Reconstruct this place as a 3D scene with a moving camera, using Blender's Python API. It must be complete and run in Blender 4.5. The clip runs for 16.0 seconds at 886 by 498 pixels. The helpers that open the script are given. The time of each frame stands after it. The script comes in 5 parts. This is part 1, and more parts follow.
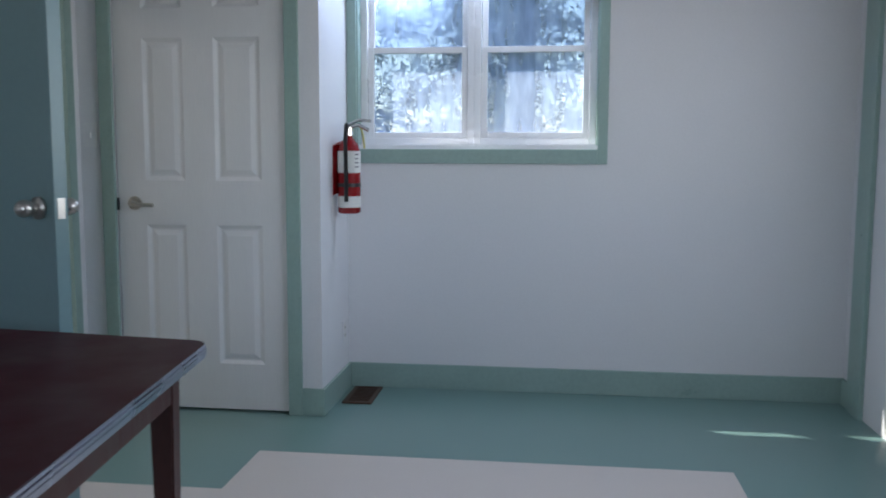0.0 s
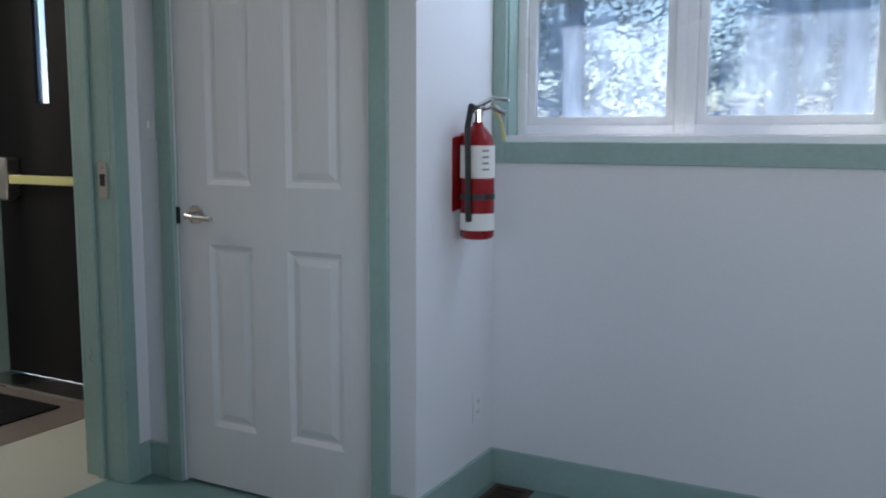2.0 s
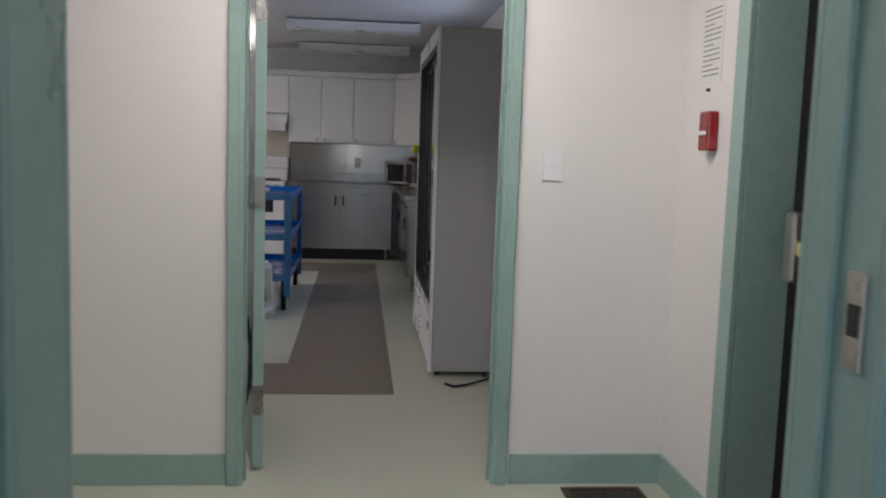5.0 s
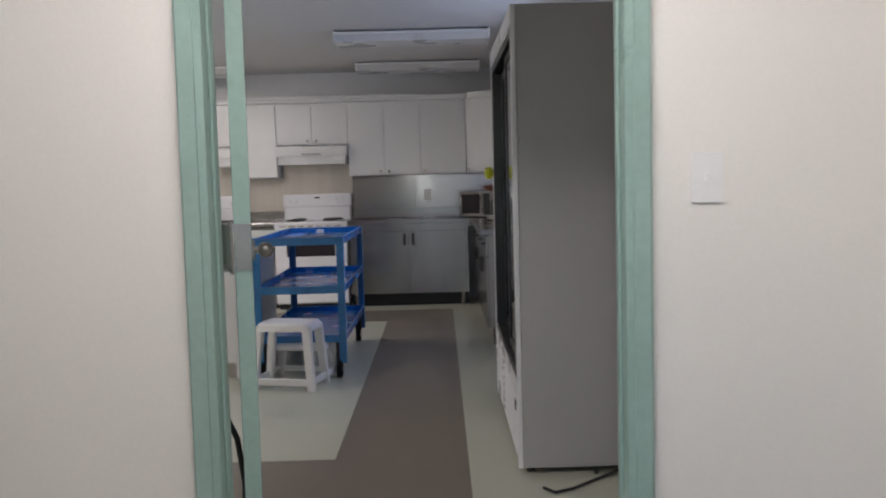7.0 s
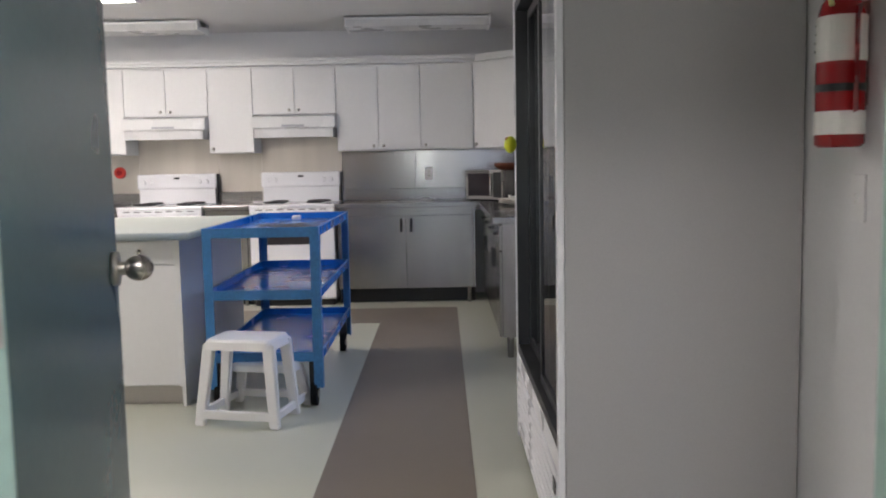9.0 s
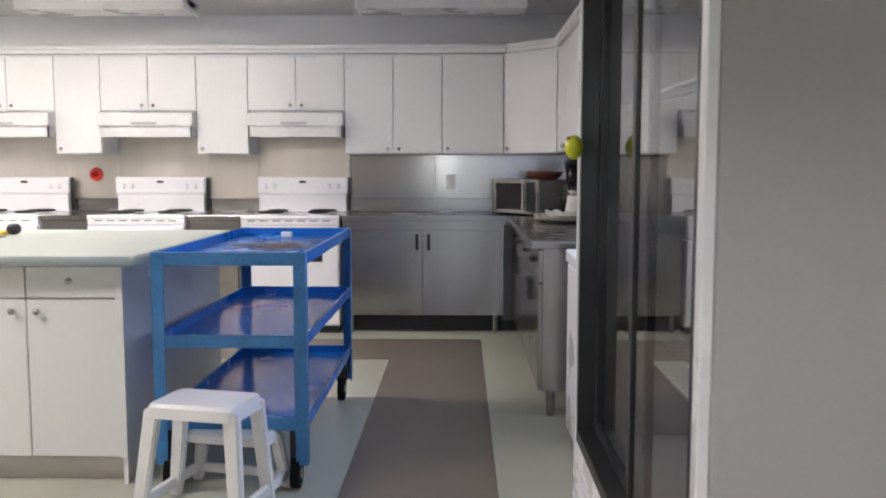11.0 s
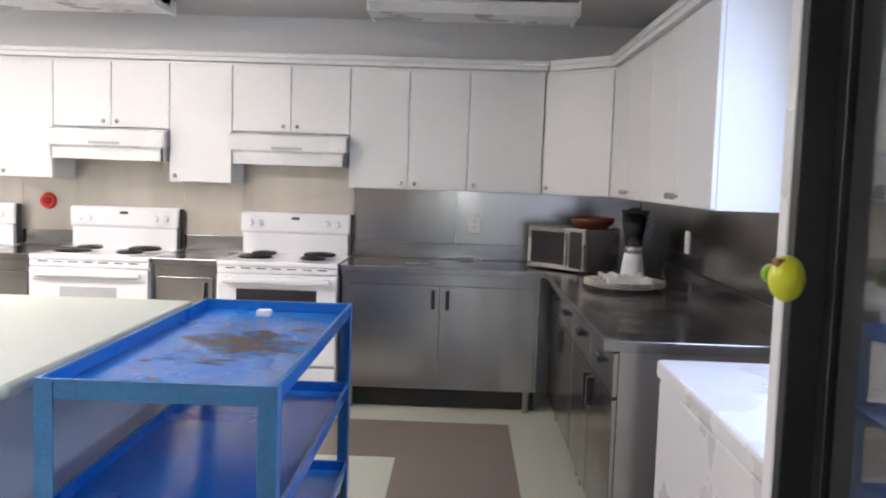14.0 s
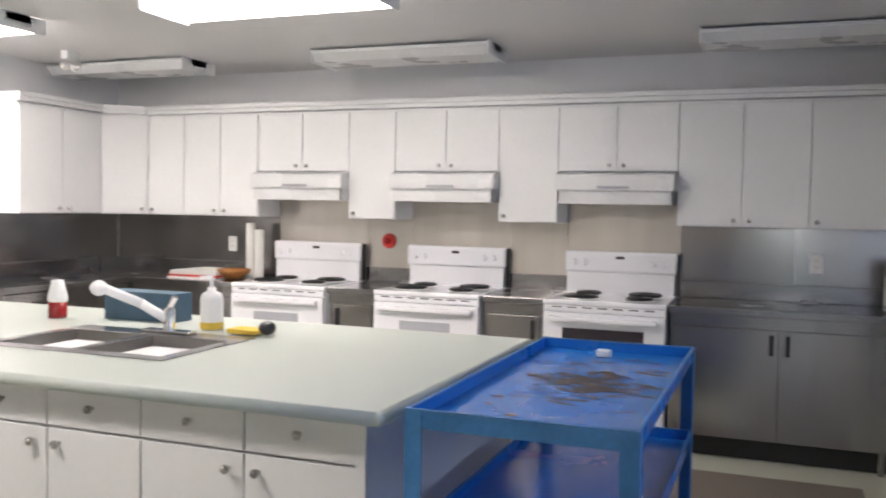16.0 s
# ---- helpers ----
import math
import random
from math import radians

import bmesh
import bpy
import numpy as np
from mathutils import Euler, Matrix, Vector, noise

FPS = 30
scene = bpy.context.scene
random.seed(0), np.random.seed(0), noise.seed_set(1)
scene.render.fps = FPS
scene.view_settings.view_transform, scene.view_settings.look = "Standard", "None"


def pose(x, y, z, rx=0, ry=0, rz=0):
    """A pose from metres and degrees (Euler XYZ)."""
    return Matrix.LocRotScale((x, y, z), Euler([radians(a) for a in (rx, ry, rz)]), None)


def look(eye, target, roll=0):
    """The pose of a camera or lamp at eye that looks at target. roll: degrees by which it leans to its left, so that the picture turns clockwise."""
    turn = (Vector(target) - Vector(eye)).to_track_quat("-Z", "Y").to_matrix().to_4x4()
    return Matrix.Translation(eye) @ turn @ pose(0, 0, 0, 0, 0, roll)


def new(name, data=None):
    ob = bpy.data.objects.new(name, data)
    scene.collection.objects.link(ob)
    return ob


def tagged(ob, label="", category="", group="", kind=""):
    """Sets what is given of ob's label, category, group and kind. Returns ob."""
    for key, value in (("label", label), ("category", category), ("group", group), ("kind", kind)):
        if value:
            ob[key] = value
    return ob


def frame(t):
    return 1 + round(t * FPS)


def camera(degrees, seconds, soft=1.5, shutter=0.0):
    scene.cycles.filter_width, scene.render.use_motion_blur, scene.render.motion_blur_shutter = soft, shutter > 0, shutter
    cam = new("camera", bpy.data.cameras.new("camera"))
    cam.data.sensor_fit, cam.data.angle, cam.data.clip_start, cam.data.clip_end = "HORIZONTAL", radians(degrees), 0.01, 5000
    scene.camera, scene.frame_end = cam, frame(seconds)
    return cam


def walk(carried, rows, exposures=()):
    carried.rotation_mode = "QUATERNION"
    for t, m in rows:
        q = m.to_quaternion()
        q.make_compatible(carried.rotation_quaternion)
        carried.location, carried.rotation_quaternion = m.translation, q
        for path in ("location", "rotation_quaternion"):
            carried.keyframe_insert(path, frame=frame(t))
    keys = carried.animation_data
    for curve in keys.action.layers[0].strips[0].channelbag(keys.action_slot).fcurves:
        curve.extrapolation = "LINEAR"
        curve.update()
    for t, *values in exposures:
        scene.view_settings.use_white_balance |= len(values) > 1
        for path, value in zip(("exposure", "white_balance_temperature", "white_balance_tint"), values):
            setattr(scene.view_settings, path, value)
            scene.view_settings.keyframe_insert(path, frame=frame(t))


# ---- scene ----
cam = camera(53.6, 16.0, soft=1.9, shutter=0.5)
PATH = [
    (0, (1.766, -0.044, 1.234), (1.52, 1.929, 1.02), 0.2),
    (0.5, (1.867, 0.331, 1.224), (1.506, 2.286, 1.001), -0.2),
    (1, (1.961, 0.737, 1.219), (1.346, 2.626, 0.99), -0.4),
    (1.5, (2.015, 1.163, 1.287), (1.214, 2.984, 1.083), 0.3),
    (2, (2.039, 1.599, 1.272), (1.099, 3.346, 1.022), 0.2),
    (2.5, (1.993, 2.125, 1.34), (0.781, 3.691, 1.055), 0.5),
    (3, (1.811, 2.462, 1.314), (0.245, 3.684, 1.081), 2.4),
    (3.5, (1.591, 2.752, 1.325), (-0.162, 3.681, 1.077), 0.9),
    (4, (1.301, 2.943, 1.317), (-0.561, 3.637, 1.096), 1.9),
    (4.5, (0.941, 3.051, 1.316), (-1.017, 3.375, 1.071), 2.0),
    (5, (0.544, 3.142, 1.319), (-1.435, 3.337, 1.1), 1.9),
    (5.2, (0.391, 3.155, 1.316), (-1.582, 3.416, 1.12), 1.1),
    (7.3, (-0.94, 3.263, 1.285), (-2.933, 3.223, 1.126), -1.0),
    (7.5, (-1.074, 3.258, 1.284), (-3.066, 3.184, 1.112), -0.2),
    (8, (-1.421, 3.264, 1.279), (-3.393, 2.964, 1.136), 0.8),
    (8.5, (-1.744, 3.267, 1.272), (-3.731, 3.106, 1.119), 0.3),
    (9, (-2.043, 3.251, 1.268), (-4.034, 3.25, 1.07), -1.1),
    (9.2, (-2.16, 3.254, 1.255), (-4.151, 3.227, 1.064), -0.8),
    (11.3, (-3.344, 3.207, 1.276), (-5.335, 3.158, 1.093), 0.3),
    (11.5, (-3.444, 3.217, 1.278), (-5.435, 3.098, 1.123), 0.3),
    (12, (-3.675, 3.174, 1.326), (-5.664, 3.022, 1.175), 1.6),
    (12.5, (-3.961, 3.107, 1.376), (-5.956, 3.188, 1.25), 0.9),
    (13, (-4.185, 3.075, 1.432), (-6.179, 3.204, 1.355), 1.0),
    (13.5, (-4.384, 3.075, 1.453), (-6.381, 3.05, 1.344), 2.6),
    (14, (-4.454, 3.046, 1.472), (-6.447, 3.003, 1.309), 1.9),
    (14.5, (-4.46, 2.995, 1.477), (-6.444, 2.786, 1.335), 2.5),
    (15, (-4.45, 2.965, 1.485), (-6.414, 2.601, 1.38), 1.3),
    (15.5, (-4.477, 2.926, 1.469), (-6.397, 2.376, 1.372), 1.0),
    (16, (-4.478, 2.895, 1.463), (-6.344, 2.182, 1.373), 1.0),
]
EXPOSURES = [(0, 0.95), (2.5, 0.8), (3.5, 0.7), (5, 1.05), (7.3, 1.35), (9, 1.95), (11.5, 2.2), (14, 2.35), (15, 2.2), (16, 1.85)]
walk(cam, [(t, look(eye, target, roll)) for t, eye, target, roll in PATH], EXPOSURES)

# ---- light ----
world = bpy.data.worlds.new("sky")
scene.world = world
world.use_nodes = True
wn = world.node_tree
sky = wn.nodes.new("ShaderNodeTexSky")
sky.sky_type, sky.sun_disc = "NISHITA", False
sky.dust_density, sky.ozone_density = 0.3, 3.0
sky.sun_elevation, sky.sun_rotation = radians(42.7), radians(-67)
wn.links.new(sky.outputs[0], wn.nodes["Background"].inputs[0])
wn.nodes["Background"].inputs[1].default_value = 0.15

sun = new("sun", bpy.data.lights.new("sun", "SUN"))
sun.data.energy, sun.data.angle, sun.data.color = 3.0, radians(0.5), (1.0, 0.95, 0.88)
sun.matrix_world = look((0, 0, 0), (1.0, -0.42, -1.0))


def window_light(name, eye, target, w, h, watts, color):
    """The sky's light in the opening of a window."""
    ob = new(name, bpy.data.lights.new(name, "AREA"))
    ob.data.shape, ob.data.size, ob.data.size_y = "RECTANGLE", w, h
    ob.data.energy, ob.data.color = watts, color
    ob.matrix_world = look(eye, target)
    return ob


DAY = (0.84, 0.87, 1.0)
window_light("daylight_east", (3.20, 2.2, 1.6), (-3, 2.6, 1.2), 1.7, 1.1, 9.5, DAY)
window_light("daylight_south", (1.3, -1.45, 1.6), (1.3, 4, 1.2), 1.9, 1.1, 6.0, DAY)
window_light("daylight_north", (1.37, 4.52, 2.17), (1.0, 3.4, 0.9), 1.15, 0.16, 4.5, (0.62, 0.74, 1.0))
window_light("daylight_kitchen", (-6.7, 4.25, 1.75), (-6.7, 0, 0.7), 1.1, 0.95, 4.2, (0.55, 0.65, 1.0))

# ---- materials ----


def mat(name, color, rough=0.5, metal=0.0, vary=0.06, size=3.0, bump=0.0, grain=60.0, stretch=(1, 1, 1), gloss_vary=0.08, random_vary=0.0, coat=0.0):
    """A painted or plain surface with variation at two scales and fine relief, in metres."""
    m = bpy.data.materials.new(name)
    m.use_nodes = True
    nt, ln = m.node_tree, m.node_tree.links.new
    b = nt.nodes["Principled BSDF"]
    co = nt.nodes.new("ShaderNodeTexCoord")
    mp = nt.nodes.new("ShaderNodeMapping")
    mp.inputs["Scale"].default_value = stretch
    ln(co.outputs["Object"], mp.inputs[0])
    big, small = nt.nodes.new("ShaderNodeTexNoise"), nt.nodes.new("ShaderNodeTexNoise")
    big.inputs["Scale"].default_value, big.inputs["Detail"].default_value = size, 4
    small.inputs["Scale"].default_value, small.inputs["Detail"].default_value = grain, 3
    ln(mp.outputs[0], big.inputs[0])
    ln(mp.outputs[0], small.inputs[0])
    add = nt.nodes.new("ShaderNodeMath")
    add.operation = "ADD"
    ln(big.outputs[0], add.inputs[0])
    ln(small.outputs[0], add.inputs[1])
    r = nt.nodes.new("ShaderNodeMapRange")
    r.inputs["From Min"].default_value, r.inputs["From Max"].default_value = 0.6, 1.4
    r.inputs["To Min"].default_value, r.inputs["To Max"].default_value = 1 - vary, 1 + vary
    ln(add.outputs[0], r.inputs[0])
    last = r.outputs[0]
    if random_vary:
        info = nt.nodes.new("ShaderNodeObjectInfo")
        rr = nt.nodes.new("ShaderNodeMapRange")
        rr.inputs["To Min"].default_value, rr.inputs["To Max"].default_value = 1 - random_vary, 1 + random_vary
        ln(info.outputs["Random"], rr.inputs[0])
        mu = nt.nodes.new("ShaderNodeMath")
        mu.operation = "MULTIPLY"
        ln(last, mu.inputs[0])
        ln(rr.outputs[0], mu.inputs[1])
        last = mu.outputs[0]
    sc = nt.nodes.new("ShaderNodeVectorMath")
    sc.operation = "SCALE"
    sc.inputs[0].default_value = color
    ln(last, sc.inputs["Scale"])
    ln(sc.outputs[0], b.inputs["Base Color"])
    g = nt.nodes.new("ShaderNodeMapRange")
    g.inputs["From Min"].default_value, g.inputs["From Max"].default_value = 0.3, 0.7
    g.inputs["To Min"].default_value, g.inputs["To Max"].default_value = max(0.02, rough - gloss_vary), min(1, rough + gloss_vary)
    ln(big.outputs[0], g.inputs[0])
    ln(g.outputs[0], b.inputs["Roughness"])
    b.inputs["Metallic"].default_value = metal
    b.inputs["Coat Weight"].default_value = coat
    if bump:
        bp = nt.nodes.new("ShaderNodeBump")
        bp.inputs["Strength"].default_value, bp.inputs["Distance"].default_value = bump, 0.002
        ln(small.outputs[0], bp.inputs["Height"])
        ln(bp.outputs[0], b.inputs["Normal"])
    return m


def glass_mat(name, color=(1, 1, 1), rough=0.0):
    m = bpy.data.materials.new(name)
    m.use_nodes = True
    b = m.node_tree.nodes["Principled BSDF"]
    b.inputs["Base Color"].default_value = (*color, 1)
    b.inputs["Transmission Weight"].default_value, b.inputs["Roughness"].default_value, b.inputs["IOR"].default_value = 1, rough, 1.45
    return m


def glow_mat(name, color, strength):
    m = bpy.data.materials.new(name)
    m.use_nodes = True
    b = m.node_tree.nodes["Principled BSDF"]
    b.inputs["Base Color"].default_value = (*color, 1)
    b.inputs["Emission Color"].default_value, b.inputs["Emission Strength"].default_value = (*color, 1), strength
    return m


def dusty_hazy_glass(name):
    """Window glass with a film of dust and dried streaks, tinted to paint blue haze."""
    m = glass_mat(name)
    nt, ln = m.node_tree, m.node_tree.links.new
    co, mp, no = nt.nodes.new("ShaderNodeTexCoord"), nt.nodes.new("ShaderNodeMapping"), nt.nodes.new("ShaderNodeTexNoise")
    mp.inputs["Scale"].default_value = (9, 1, 2)
    no.inputs["Scale"].default_value, no.inputs["Detail"].default_value = 2.0, 6
    r = nt.nodes.new("ShaderNodeMapRange")
    r.inputs["From Min"].default_value, r.inputs["From Max"].default_value = 0.3, 0.75
    r.inputs["To Min"].default_value, r.inputs["To Max"].default_value = 0.20, 0.50
    film, mix = nt.nodes.new("ShaderNodeBsdfTranslucent"), nt.nodes.new("ShaderNodeMixShader")
    film.inputs[0].default_value = (0.62, 0.76, 1.0, 1)
    ln(co.outputs["Object"], mp.inputs[0])
    ln(mp.outputs[0], no.inputs[0])
    ln(no.outputs[0], r.inputs[0])
    ln(r.outputs[0], mix.inputs[0])
    ln(nt.nodes["Principled BSDF"].outputs[0], mix.inputs[1])
    ln(film.outputs[0], mix.inputs[2])
    ln(mix.outputs[0], nt.nodes["Material Output"].inputs[0])
    return m


WALL = mat("wall_paint", (0.78, 0.78, 0.79), 0.42, vary=0.03, size=1.3, bump=0.12, grain=90)
HALLWALL = mat("hall_paint", (0.80, 0.77, 0.74), 0.45, vary=0.03, size=1.3, bump=0.12, grain=90)
CEIL = mat("ceiling_paint", (0.66, 0.65, 0.66), 0.5, vary=0.03, size=1.0, bump=0.25, grain=120)
TRIM = mat("green_trim", (0.30, 0.425, 0.385), 0.35, vary=0.09, size=6, bump=0.25, grain=45)
FLOOR_T = mat("teal_vinyl", (0.17, 0.29, 0.27), 0.28, vary=0.03, size=0.7, bump=0.0, grain=160, gloss_vary=0.0)
FLOOR_C = mat("cream_vinyl", (0.52, 0.53, 0.44), 0.30, vary=0.035, size=2.5, bump=0.0, grain=160, gloss_vary=0.02)
FLOOR_W = mat("beige_vinyl", (0.62, 0.58, 0.54), 0.32, vary=0.035, size=2.5, bump=0.0, grain=160, gloss_vary=0.02)
FLOOR_B = mat("brown_vinyl", (0.20, 0.168, 0.138), 0.36, vary=0.035, size=3.0, bump=0.0, grain=160, gloss_vary=0.02)
WHITE_DOOR = mat("white_door_paint", (0.74, 0.74, 0.74), 0.4, vary=0.03, size=2, bump=0.3, grain=40, stretch=(6, 6, 0.6))
TEAL_DOOR = mat("teal_door_paint", (0.11, 0.185, 0.20), 0.26, vary=0.05, size=1.2, gloss_vary=0.02)
GREEN_DOOR = mat("green_blue_door_paint", (0.16, 0.265, 0.275), 0.3, vary=0.05, size=1.2, gloss_vary=0.02)
BLACK_DOOR = mat("black_door_paint", (0.012, 0.011, 0.011), 0.35, vary=0.2, size=2)
RUBBER = mat("black_rubber", (0.008, 0.008, 0.008), 0.95, vary=0.25, size=8, bump=0.6, grain=200)
CAB = mat("white_laminate", (0.80, 0.80, 0.80), 0.38, vary=0.02, size=1.5, bump=0.04, grain=30, random_vary=0.012)
GAP = mat("cabinet_box", (0.55, 0.55, 0.55), 0.5)
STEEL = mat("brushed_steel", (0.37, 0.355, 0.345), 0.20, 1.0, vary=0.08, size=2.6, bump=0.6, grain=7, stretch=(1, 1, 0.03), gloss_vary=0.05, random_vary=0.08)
# The same steel, paler and warmer: reflected light is put into its colour.
SPLASH_LIT = mat("backsplash_steel_lit", (0.60, 0.56, 0.51), 0.33, 1.0, vary=0.10, size=2.0, bump=0.3, grain=7, stretch=(1, 1, 0.03), gloss_vary=0.08, random_vary=0.08)
STEEL_H = mat("worktop_steel", (0.34, 0.33, 0.33), 0.22, 1.0, vary=0.14, size=3.0, bump=0.05, grain=70, stretch=(1, 1, 1), gloss_vary=0.08)
BOWL_STEEL = mat("sink_bowl_steel", (0.30, 0.285, 0.27), 0.42, 1.0, vary=0.12, size=4.0, gloss_vary=0.05)
CHROME = mat("chrome", (0.75, 0.74, 0.72), 0.14, 1.0, vary=0.05)
NICKEL = mat("dull_nickel", (0.50, 0.48, 0.45), 0.28, 1.0, vary=0.1)
BLACK = mat("black_plastic", (0.012, 0.012, 0.013), 0.35, vary=0.2)
ENAMEL = mat("white_enamel", (0.84, 0.84, 0.86), 0.16, vary=0.02, size=2, coat=0.4)
HOODW = mat("hood_enamel", (0.74, 0.74, 0.74), 0.25, vary=0.03)
DARKGLASS = mat("oven_glass", (0.03, 0.025, 0.03), 0.08, vary=0.1)
GREYGLASS = mat("oven_window", (0.42, 0.43, 0.46), 0.15, vary=0.05)
ISLTOP = mat("green_laminate", (0.47, 0.51, 0.46), 0.3, vary=0.03, size=4, bump=0.03, grain=240, gloss_vary=0.02)
BLUE = mat("blue_cart_paint", (0.010, 0.155, 0.52), 0.24, vary=0.10, size=3, bump=0.06, grain=70)
BLUE_POST = mat("worn_blue_paint", (0.04, 0.18, 0.41), 0.38, vary=0.25, size=9, bump=0.15, grain=60)
STOOLW = mat("white_plastic", (0.80, 0.80, 0.80), 0.4, vary=0.03, bump=0.05)
# Off-white enamel darkened to shade the side against the hall lamp.
FRIDGE_DIM = mat("fridge_enamel_dimmed", (0.42, 0.41, 0.41), 0.35, vary=0.04, size=1.2, bump=0.06, grain=150)
RED = mat("red_enamel", (0.28, 0.008, 0.011), 0.25, vary=0.08)
REDPLASTIC = mat("red_plastic", (0.62, 0.03, 0.02), 0.35)
PAPER = mat("paper", (0.78, 0.77, 0.73), 0.8, vary=0.03)
INK = mat("grey_ink", (0.22, 0.22, 0.22), 0.8)
YELLOW = mat("yellow_plastic", (0.65, 0.68, 0.03), 0.35)
YBAR = mat("yellow_label", (0.62, 0.60, 0.26), 0.4)
LIME = mat("green_plastic", (0.25, 0.55, 0.03), 0.35)
TABLE = mat("burgundy_laminate", (0.042, 0.004, 0.008), 0.45, vary=0.15, size=5, grain=120)
for dull in (TABLE, BLACK_DOOR, RUBBER):
    dull.node_tree.nodes["Principled BSDF"].inputs["Specular IOR Level"].default_value = 0.2
WOOD = mat("dark_red_wood", (0.06, 0.018, 0.015), 0.4, vary=0.3, size=5, bump=0.15, grain=50, stretch=(8, 8, 0.7))
ALU = mat("ribbed_aluminium", (0.50, 0.53, 0.62), 0.3, 0.9, vary=0.06)
VENT = mat("brown_metal", (0.10, 0.055, 0.035), 0.45, 0.4, vary=0.15)
VINYLW = mat("white_window_vinyl", (0.82, 0.83, 0.85), 0.3, vary=0.02)
LAMP_OFF = mat("lamp_diffuser", (0.68, 0.68, 0.69), 0.3, vary=0.02)
LAMP_ON = glow_mat("lit_diffuser", (1.0, 0.93, 0.88), 4.0)
PANE = dusty_hazy_glass("window_glass")
DOORGLASS = glass_mat("door_glass", (0.93, 0.95, 0.96))
BOTTLE = glass_mat("clear_plastic", (0.9, 0.92, 0.95), 0.15)
FREEZER = mat("freezer_enamel", (0.80, 0.80, 0.82), 0.3, vary=0.02)
ORANGE = mat("brown_basket", (0.32, 0.13, 0.03), 0.6, vary=0.3, size=20, bump=0.4)
WICKER = mat("red_brown_wicker", (0.16, 0.045, 0.02), 0.6, vary=0.3, size=20, bump=0.4)
CERAMIC = mat("cream_ceramic", (0.70, 0.67, 0.60), 0.25, vary=0.04)
SPONGE = mat("yellow_cloth", (0.70, 0.50, 0.08), 0.9, vary=0.1)
CARTON = mat("dark_blue_carton", (0.05, 0.10, 0.15), 0.5, vary=0.2, size=12)
BARK = mat("bark", (0.07, 0.05, 0.04), 0.9, vary=0.3, size=8, bump=0.6)
NEEDLES = mat("conifer_needles", (0.09, 0.13, 0.13), 0.7, vary=0.35, size=3)
GROUND = mat("ground_grass", (0.10, 0.12, 0.06), 0.9, vary=0.3, size=0.6, bump=0.5)
SUN_BLOCK = mat("sun_block_board", (0.55, 0.56, 0.55), 0.6)
WIRE = mat("wire_shelf", (0.45, 0.46, 0.48), 0.35, 0.3)
GREYIN = mat("fridge_inner", (0.62, 0.63, 0.64), 0.45)
CORK = mat("scraped_metal", (0.075, 0.055, 0.045), 0.65, 0.0, vary=0.4, size=30)

# ---- builders ----
ORIGIN = {}


def thing(name, x, y, z, label, category, group="", kind=""):
    """A thing's Empty at its base."""
    ob = new(name)
    ob.location = (x, y, z)
    ORIGIN[ob.name] = Vector((x, y, z))
    return tagged(ob, label, category, group, kind)


def part(name, bm, material, parent=None, label="", smooth=False):
    """Links a bmesh, built in world metres, as one mesh under parent."""
    o = ORIGIN[parent.name] if parent else Vector((0, 0, 0))
    bm.transform(Matrix.Translation(-o))
    bmesh.ops.recalc_face_normals(bm, faces=bm.faces)
    me = bpy.data.meshes.new(name)
    bm.to_mesh(me)
    bm.free()
    me.materials.append(material)
    if smooth:
        for p in me.polygons:
            p.use_smooth = True
    ob = new(name, me)
    if parent:
        ob.parent = parent
    ORIGIN[ob.name] = o
    return tagged(ob, label)


def box(bm, x0, x1, y0, y1, z0, z1, bevel=0.0, turn=None):
    """A box, with bevelled edges where asked, turned by a matrix where given."""
    vs = [bm.verts.new((x, y, z)) for x in (x0, x1) for y in (y0, y1) for z in (z0, z1)]
    fs = [bm.faces.new([vs[i] for i in q]) for q in ((0, 1, 3, 2), (4, 6, 7, 5), (0, 4, 5, 1), (2, 3, 7, 6), (0, 2, 6, 4), (1, 5, 7, 3))]
    geom = vs
    if bevel:
        edges = list({e for f in fs for e in f.edges})
        out = bmesh.ops.bevel(bm, geom=edges, offset=bevel, segments=2, affect="EDGES", profile=0.5)
        geom = list({v for f in out["faces"] for v in f.verts} | {v for v in vs if v.is_valid})
    if turn:
        bmesh.ops.transform(bm, matrix=turn, verts=geom)
    return geom


def rod(bm, a, b, r, r2=None, seg=14):
    """A round bar from a to b."""
    a, b = Vector(a), Vector(b)
    m = Matrix.Translation((a + b) / 2) @ (b - a).to_track_quat("Z", "Y").to_matrix().to_4x4()
    bmesh.ops.create_cone(bm, cap_ends=True, segments=seg, radius1=r, radius2=r if r2 is None else r2, depth=(b - a).length, matrix=m)


def tube(bm, pts, r, seg=10):
    for a, b in zip(pts, pts[1:]):
        rod(bm, a, b, r, seg=seg)
    for p in pts[1:-1]:
        ball(bm, p, r, r, r, 8, 6)


def ball(bm, c, rx, ry, rz, u=16, v=10):
    bmesh.ops.create_uvsphere(bm, u_segments=u, v_segments=v, radius=1, matrix=Matrix.Translation(c) @ Matrix.Diagonal((rx, ry, rz, 1)))


def lathe(bm, c, profile, seg=24):
    """A turned body round the upright through c from (radius, height) pairs."""
    rings = []
    for r, h in profile:
        rings.append([bm.verts.new((c[0] + r * math.cos(2 * math.pi * i / seg), c[1] + r * math.sin(2 * math.pi * i / seg), c[2] + h)) for i in range(seg)])
    for a, b in zip(rings, rings[1:]):
        for i in range(seg):
            bm.faces.new((a[i], a[(i + 1) % seg], b[(i + 1) % seg], b[i]))
    bm.faces.new(rings[0][::-1])
    bm.faces.new(rings[-1])


